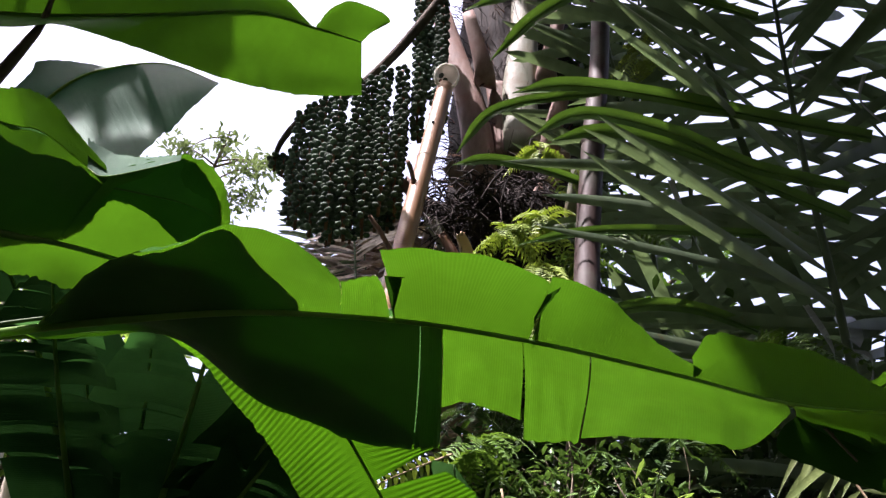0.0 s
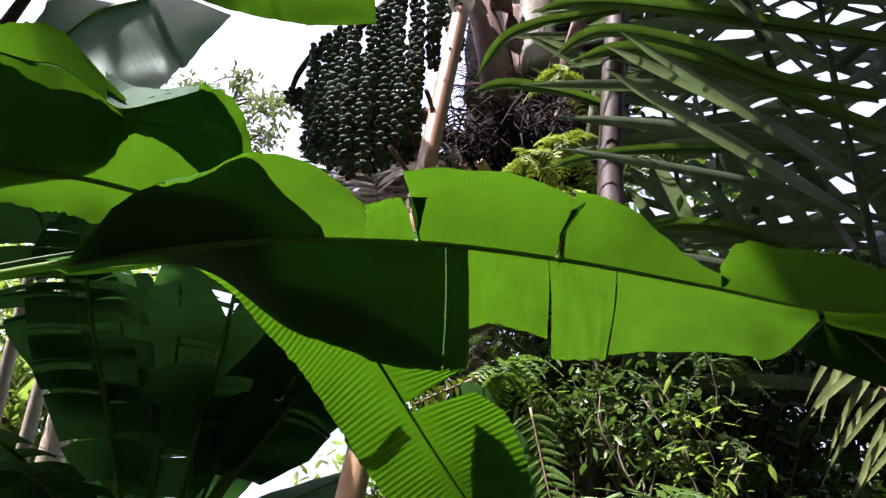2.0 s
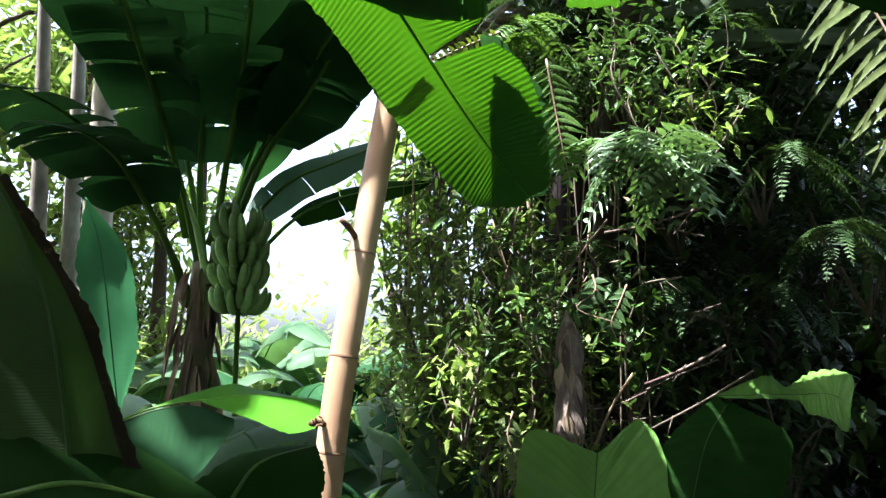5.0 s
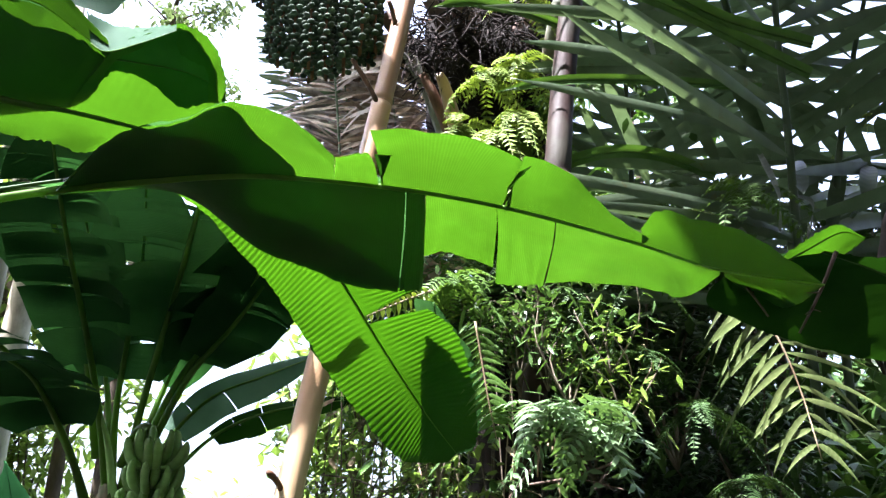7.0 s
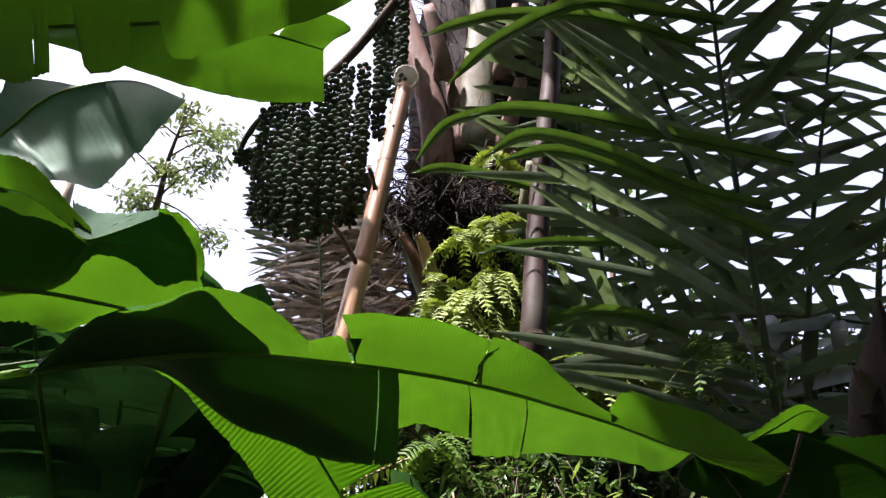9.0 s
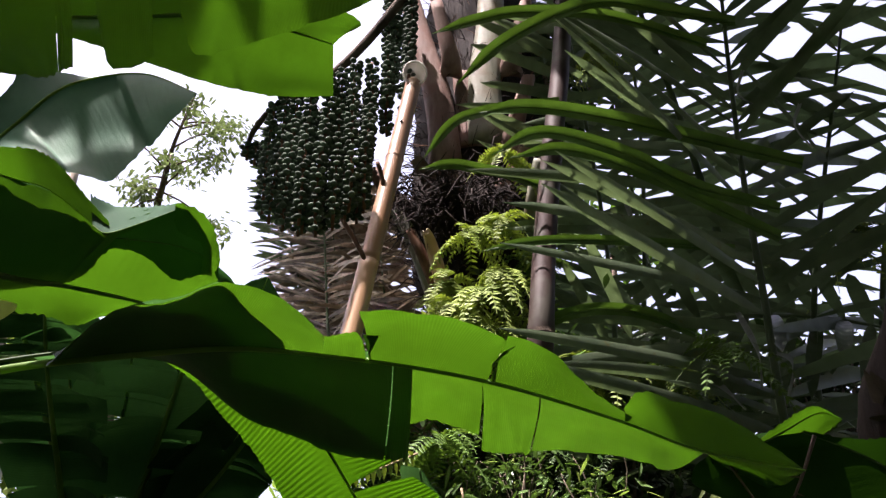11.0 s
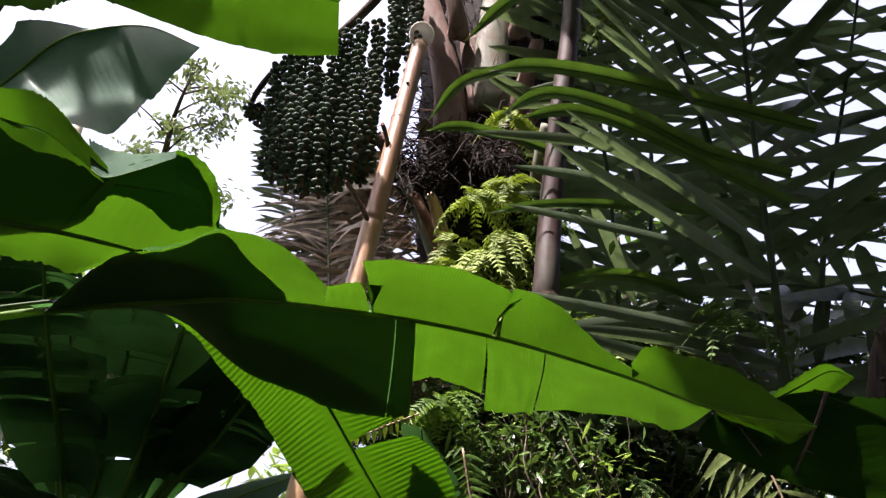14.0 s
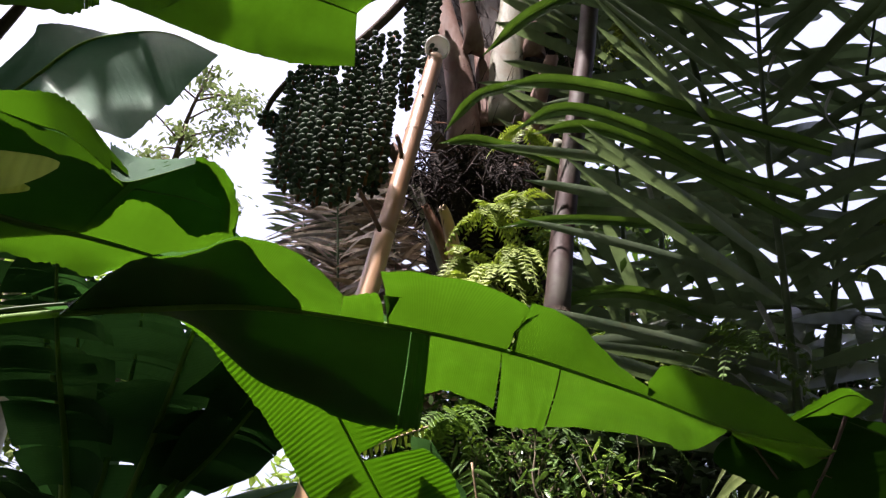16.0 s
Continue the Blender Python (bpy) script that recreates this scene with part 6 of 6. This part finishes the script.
for x, y, d, ln in ((4.8, 0.6, 3.65, 0.22), (-1.0, -8.9, 3.6, 0.3), (1.9, -1.7, 3.65, 0.22), (-3.4, -1.6, 3.75, 0.22), (-0.1, 2.5, 3.8, 0.2), (7.1, -0.1, 3.7, 0.25), (-5.1, 2.7, 3.9, 0.22), (3.0, -5.4, 3.6, 0.2), (14.8, 13.3, 3.7, 0.3)):
    p = Vector(around(x, y, d))
    hung_frond([p, p + Vector((rnd(-0.04, 0.04), -0.03, -ln * 0.35)), p + Vector((rnd(-0.08, 0.08), -0.04, -ln * 0.7)), p + Vector((rnd(-0.12, 0.12), -0.02, -ln))], rnd(0.10, 0.16), 9, 0.028, M_FERN_OLIVE if x < 0 else M_FERN_DARK, "small yellow-green fern frond hanging in the thicket")
for k in range(20):
    p = Vector(around(rnd(-6, 2), rnd(-9, 12), rnd(3.5, 4.0)) if k < 12 else around(rnd(3, 14), rnd(11, 17), rnd(3.5, 4.0)))
    shrub("shrub", (p.x, p.y, p.z - 0.28), (0.24, 0.16, 0.5), "climber with small glossy leaves over the dark thicket", 90, 0.075, (M_GLOSSY, M_GLOSSY, M_BUSH_PALE)[k % 3], 4, group="thicket shrubs", shape=0.8)
under = thing("banana_plant", (-0.390, 3.748, 0.086), "small banana plant with pale slit leaves below the thicket", "banana plant", "undergrowth banana plants")
g = Geo()
g.tube(curve([(-0.378, 3.679, -0.124), (-0.394, 3.837, 0.432), (-0.369, 3.835, 0.690)], 8), [0.06 - 0.004 * i for i in range(8)], 10)
part("pseudostem", g, M_SHEATH, under)
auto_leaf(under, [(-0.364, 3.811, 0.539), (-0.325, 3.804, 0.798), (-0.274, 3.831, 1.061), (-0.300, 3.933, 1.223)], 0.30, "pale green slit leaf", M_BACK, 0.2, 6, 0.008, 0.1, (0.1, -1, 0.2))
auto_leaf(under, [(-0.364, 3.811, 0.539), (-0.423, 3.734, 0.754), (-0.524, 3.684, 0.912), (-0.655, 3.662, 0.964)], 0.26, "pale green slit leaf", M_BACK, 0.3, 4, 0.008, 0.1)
auto_leaf(under, [(-0.364, 3.811, 0.539), (-0.212, 3.760, 0.753), (-0.050, 3.733, 0.860), (0.082, 3.737, 0.861)], 0.24, "pale green slit leaf", M_BANANA_DARK, 0.3, 4, 0.008, 0.1)

# ---- farther trees, banana plants and undergrowth ----
random.seed(112)
for x, y, d, sx, sz, n in ((-34.8, 18.3, 13, 1.6, 3.0, 1100), (-31.4, 8.2, 12, 1.2, 2.2, 900), (-34.9, 7.0, 11, 1.2, 2.2, 800), (-28.0, 6.0, 12, 1.0, 1.8, 700), 
                           (-29.4, -0.5, 10, 1.2, 1.6, 800), (-9.3, 7.5, 9, 0.8, 2.2, 900), (-6.7, 11.5, 8.5, 0.8, 2.0, 900), (-34.5, -2.9, 9, 1.2, 1.4, 800)):
    p = Vector(around(x, y, d))
    shrub("shrub", (p.x, p.y, p.z - sz * 0.6), (sx, sx, sz), "sunlit leafy tree beyond the banana plants", n, 0.18, M_BUSH_PALE, 7, group="far trees")
for x0, x1, d in ((-32.9, -32.2, 9), (-30.9, -30.9, 9.5), (-35.6, -33.8, 9)):
    b, t_ = Vector(around(x1, -11, d)), Vector(around(x0, 36, d))
    root = thing("tree", b, "pale slender tree trunk in the sun", "tree", "pale trunks")
    g = Geo()
    line = curve([b, b.lerp(t_, 0.5) + Vector((0.05, 0, 0)), t_], 14)
    g.tube(line, [(0.12 - 0.0075 * i) * (1.9 if x1 == -30.9 else 1.0) * (1 + 0.12 * noise.noise(p * 3)) for i, p in enumerate(line)], 12)
    part("trunk", g, M_BARK, root)
    limb = [line[9], line[9] + Vector((0.3, -0.1, 0.6)), line[9] + Vector((0.5, -0.2, 1.4))]
    g = Geo()
    g.tube(curve(limb, 8), [0.045 - 0.005 * i for i in range(8)], 7)
    part("limb", g, M_BARK, root)
for k, (x, y, d) in enumerate(((-17.3, -1.8, 8.0), (-14.9, -0.1, 8.5), (-20.2, 1.7, 9.0), (-10.7, -4.6, 7.0), (-12.2, -9.0, 6.0), (-9.0, -9.4, 5.5), (-17.8, -6.9, 7.0), (-26.6, -4.2, 7.5), (-28.6, -0.1, 8.5), (-9.7, -12.7, 5.0), (-12.8, -12.5, 5.2))):
    b = Vector(around(x, y - 6.5, d))
    root = thing("banana_plant", (b.x, b.y, -0.2), "small grey-green banana plant among the undergrowth", "banana plant", "undergrowth banana plants")
    g = Geo()
    g.tube([(b.x, b.y, -0.25), b], [0.1, 0.06], 10)
    part("pseudostem", g, M_SHEATH, root)
    for q in range(6):
        a = q * 1.05 + rnd(-0.3, 0.3)
        ln = rnd(1.2, 1.9)
        o = Vector((math.cos(a), math.sin(a), 0))
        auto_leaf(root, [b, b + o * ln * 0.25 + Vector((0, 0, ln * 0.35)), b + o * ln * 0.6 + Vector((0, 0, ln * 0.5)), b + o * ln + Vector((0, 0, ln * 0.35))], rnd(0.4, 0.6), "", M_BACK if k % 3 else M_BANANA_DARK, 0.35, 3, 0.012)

for k in range(30):
    a, r = rnd(-0.75, 0.95), rnd(8.5, 13)
    sz = rnd(1.3, 2.2) if a < 0.02 else rnd(2.2, 3.6)
    shrub("shrub", (r * math.sin(a), r * math.cos(a), -0.3), (1.2, 1.0, sz), "leafy undergrowth at the far side of the clearing", 420, 0.2, M_BUSH if k % 2 or a > 0.05 else M_BUSH_PALE, 6, group="far undergrowth")

for k in range(16):
    p = around(-36 + 2.5 * k, 0, rnd(13, 15))
    shrub("shrub", (p.x, p.y, -0.3), (1.3, 1.0, rnd(2.3, 3.2)), "pale green bushes at the edge of the clearing", 420, 0.2, M_BUSH_PALE, 6, group="far undergrowth")

def far_tree(at, height, spread, leaves, leaf, mat, label):
    """A tree: a tapered trunk, limbs that fork from it, and many leaves in loose clumps with gaps."""
    root = thing("tree", at, label, "tree", "trees behind the palm")
    at = Vector(at)
    top = at + Vector((rnd(-0.4, 0.4), rnd(-0.3, 0.3), height))
    g = Geo()
    trunk = curve([at, at.lerp(top, 0.5) + Vector((rnd(-0.2, 0.2), 0, 0)), top], 14)
    g.tube(trunk, [0.14 * (1 - 0.055 * i) for i in range(14)], 9)
    part("trunk", g, M_TRUNK, root)
    ends = []
    for k in range(13):
        b = trunk[random.randint(6, 13)]
        a = rnd(0, 6.28)
        e = b + Vector((math.cos(a) * spread * rnd(0.5, 1), math.sin(a) * spread * rnd(0.4, 0.8), rnd(-0.1, 0.9) * spread * 0.6))
        g = Geo()
        limb = curve([b, b.lerp(e, 0.5) + Vector((0, 0, 0.15)), e], 7)
        g.tube(limb, [0.04 - 0.005 * i for i in range(7)], 5)
        part("limb", g, M_TRUNK, root)
        ends += limb[3:]
    g = Geo()
    for k in range(leaves):
        c = random.choice(ends) + Vector((random.gauss(0, 0.3), random.gauss(0, 0.25), random.gauss(0, 0.22)))
        way = Vector((rnd(-1, 1), rnd(-1, 1), rnd(-0.8, 0.4))).normalized()
        g.leaflet(c, way, way.cross(Vector((rnd(-0.3, 0.3), rnd(-0.4, 0.4), 1))).normalized(), leaf * rnd(0.6, 1.3), leaf * rnd(0.3, 0.55), 0.25, 0.2, 3, 0.4)
    tagged(part("foliage", g, mat, root), kind="stuff")


for az, d, h, sp, nl, mat in ((-27, 11.0, 5.6, 1.3, 800, M_BUSH_PALE), (-31, 10.0, 6.3, 1.5, 1300, M_BUSH_PALE), (-35, 11.0, 6.4, 1.6, 1700, M_BUSH_PALE), (-39, 9.5, 6.0, 1.6, 1500, M_BUSH_PALE), (11, 9.0, 6.0, 1.3, 1500, M_BUSH), (15, 9.5, 7.5, 1.2, 1100, M_BUSH), (22, 10.0, 4.6, 1.4, 900, M_BUSH), (9, 10.0, 9.5, 1.3, 1300, M_BUSH), (30, 11.0, 4.8, 1.4, 700, M_BUSH)):
    p = around(az, 0, d)
    far_tree((p.x, p.y, -0.3), h, sp, nl, 0.2, mat, "leafy green tree behind the palm fronds" if az > 0 else "sunlit leafy tree beyond the banana plants")

# a thin tree against the sky
tree_at = Vector(around(-24.0, 29.2, 11.0))
tree = thing("tree", (tree_at.x, tree_at.y, -0.2), "thin tree with small pale leaves against the sky", "tree")
trunk_line = [Vector((tree_at.x, tree_at.y, -0.2)), tree_at] + [Vector(p) for p in [(-3.521, 8.059, 7.836), (-3.369, 7.775, 8.279), (-3.066, 7.403, 8.841)]]
g = Geo()
g.tube(curve(trunk_line, 30), [0.07 - 0.002 * i for i in range(30)], 8)
part("trunk", g, M_TRUNK, tree)
tips = [spline(trunk_line, rnd(1.2, 4)) for _ in range(20)]
ends = []
for p in tips:
    e = p + Vector((rnd(-1.0, 0.9), rnd(-0.6, 0.6), rnd(-0.4, 0.6)))
    g = Geo()
    g.tube(curve([p, p.lerp(e, 0.5) + Vector((0, 0, 0.1)), e], 7), [0.016 - 0.002 * i for i in range(7)], 5)
    part("branch", g, M_TRUNK, tree)
    ends += [p.lerp(e, w) for w in (0.85, 1.0)]
g = Geo()
for k in range(1500):
    c = random.choice(ends) + Vector((random.gauss(0, 0.12), random.gauss(0, 0.12), random.gauss(0, 0.07)))
    way = Vector((rnd(-1, 1), rnd(-1, 1), rnd(-0.8, 0.4))).normalized()
    g.leaflet(c, way, way.cross(Vector((0.1, rnd(-0.4, 0.4), 1))).normalized(), rnd(0.06, 0.13), rnd(0.03, 0.06), 0.2, 0.2, 3, 0.4)
tagged(part("foliage", g, M_TREE, tree), kind="stuff")
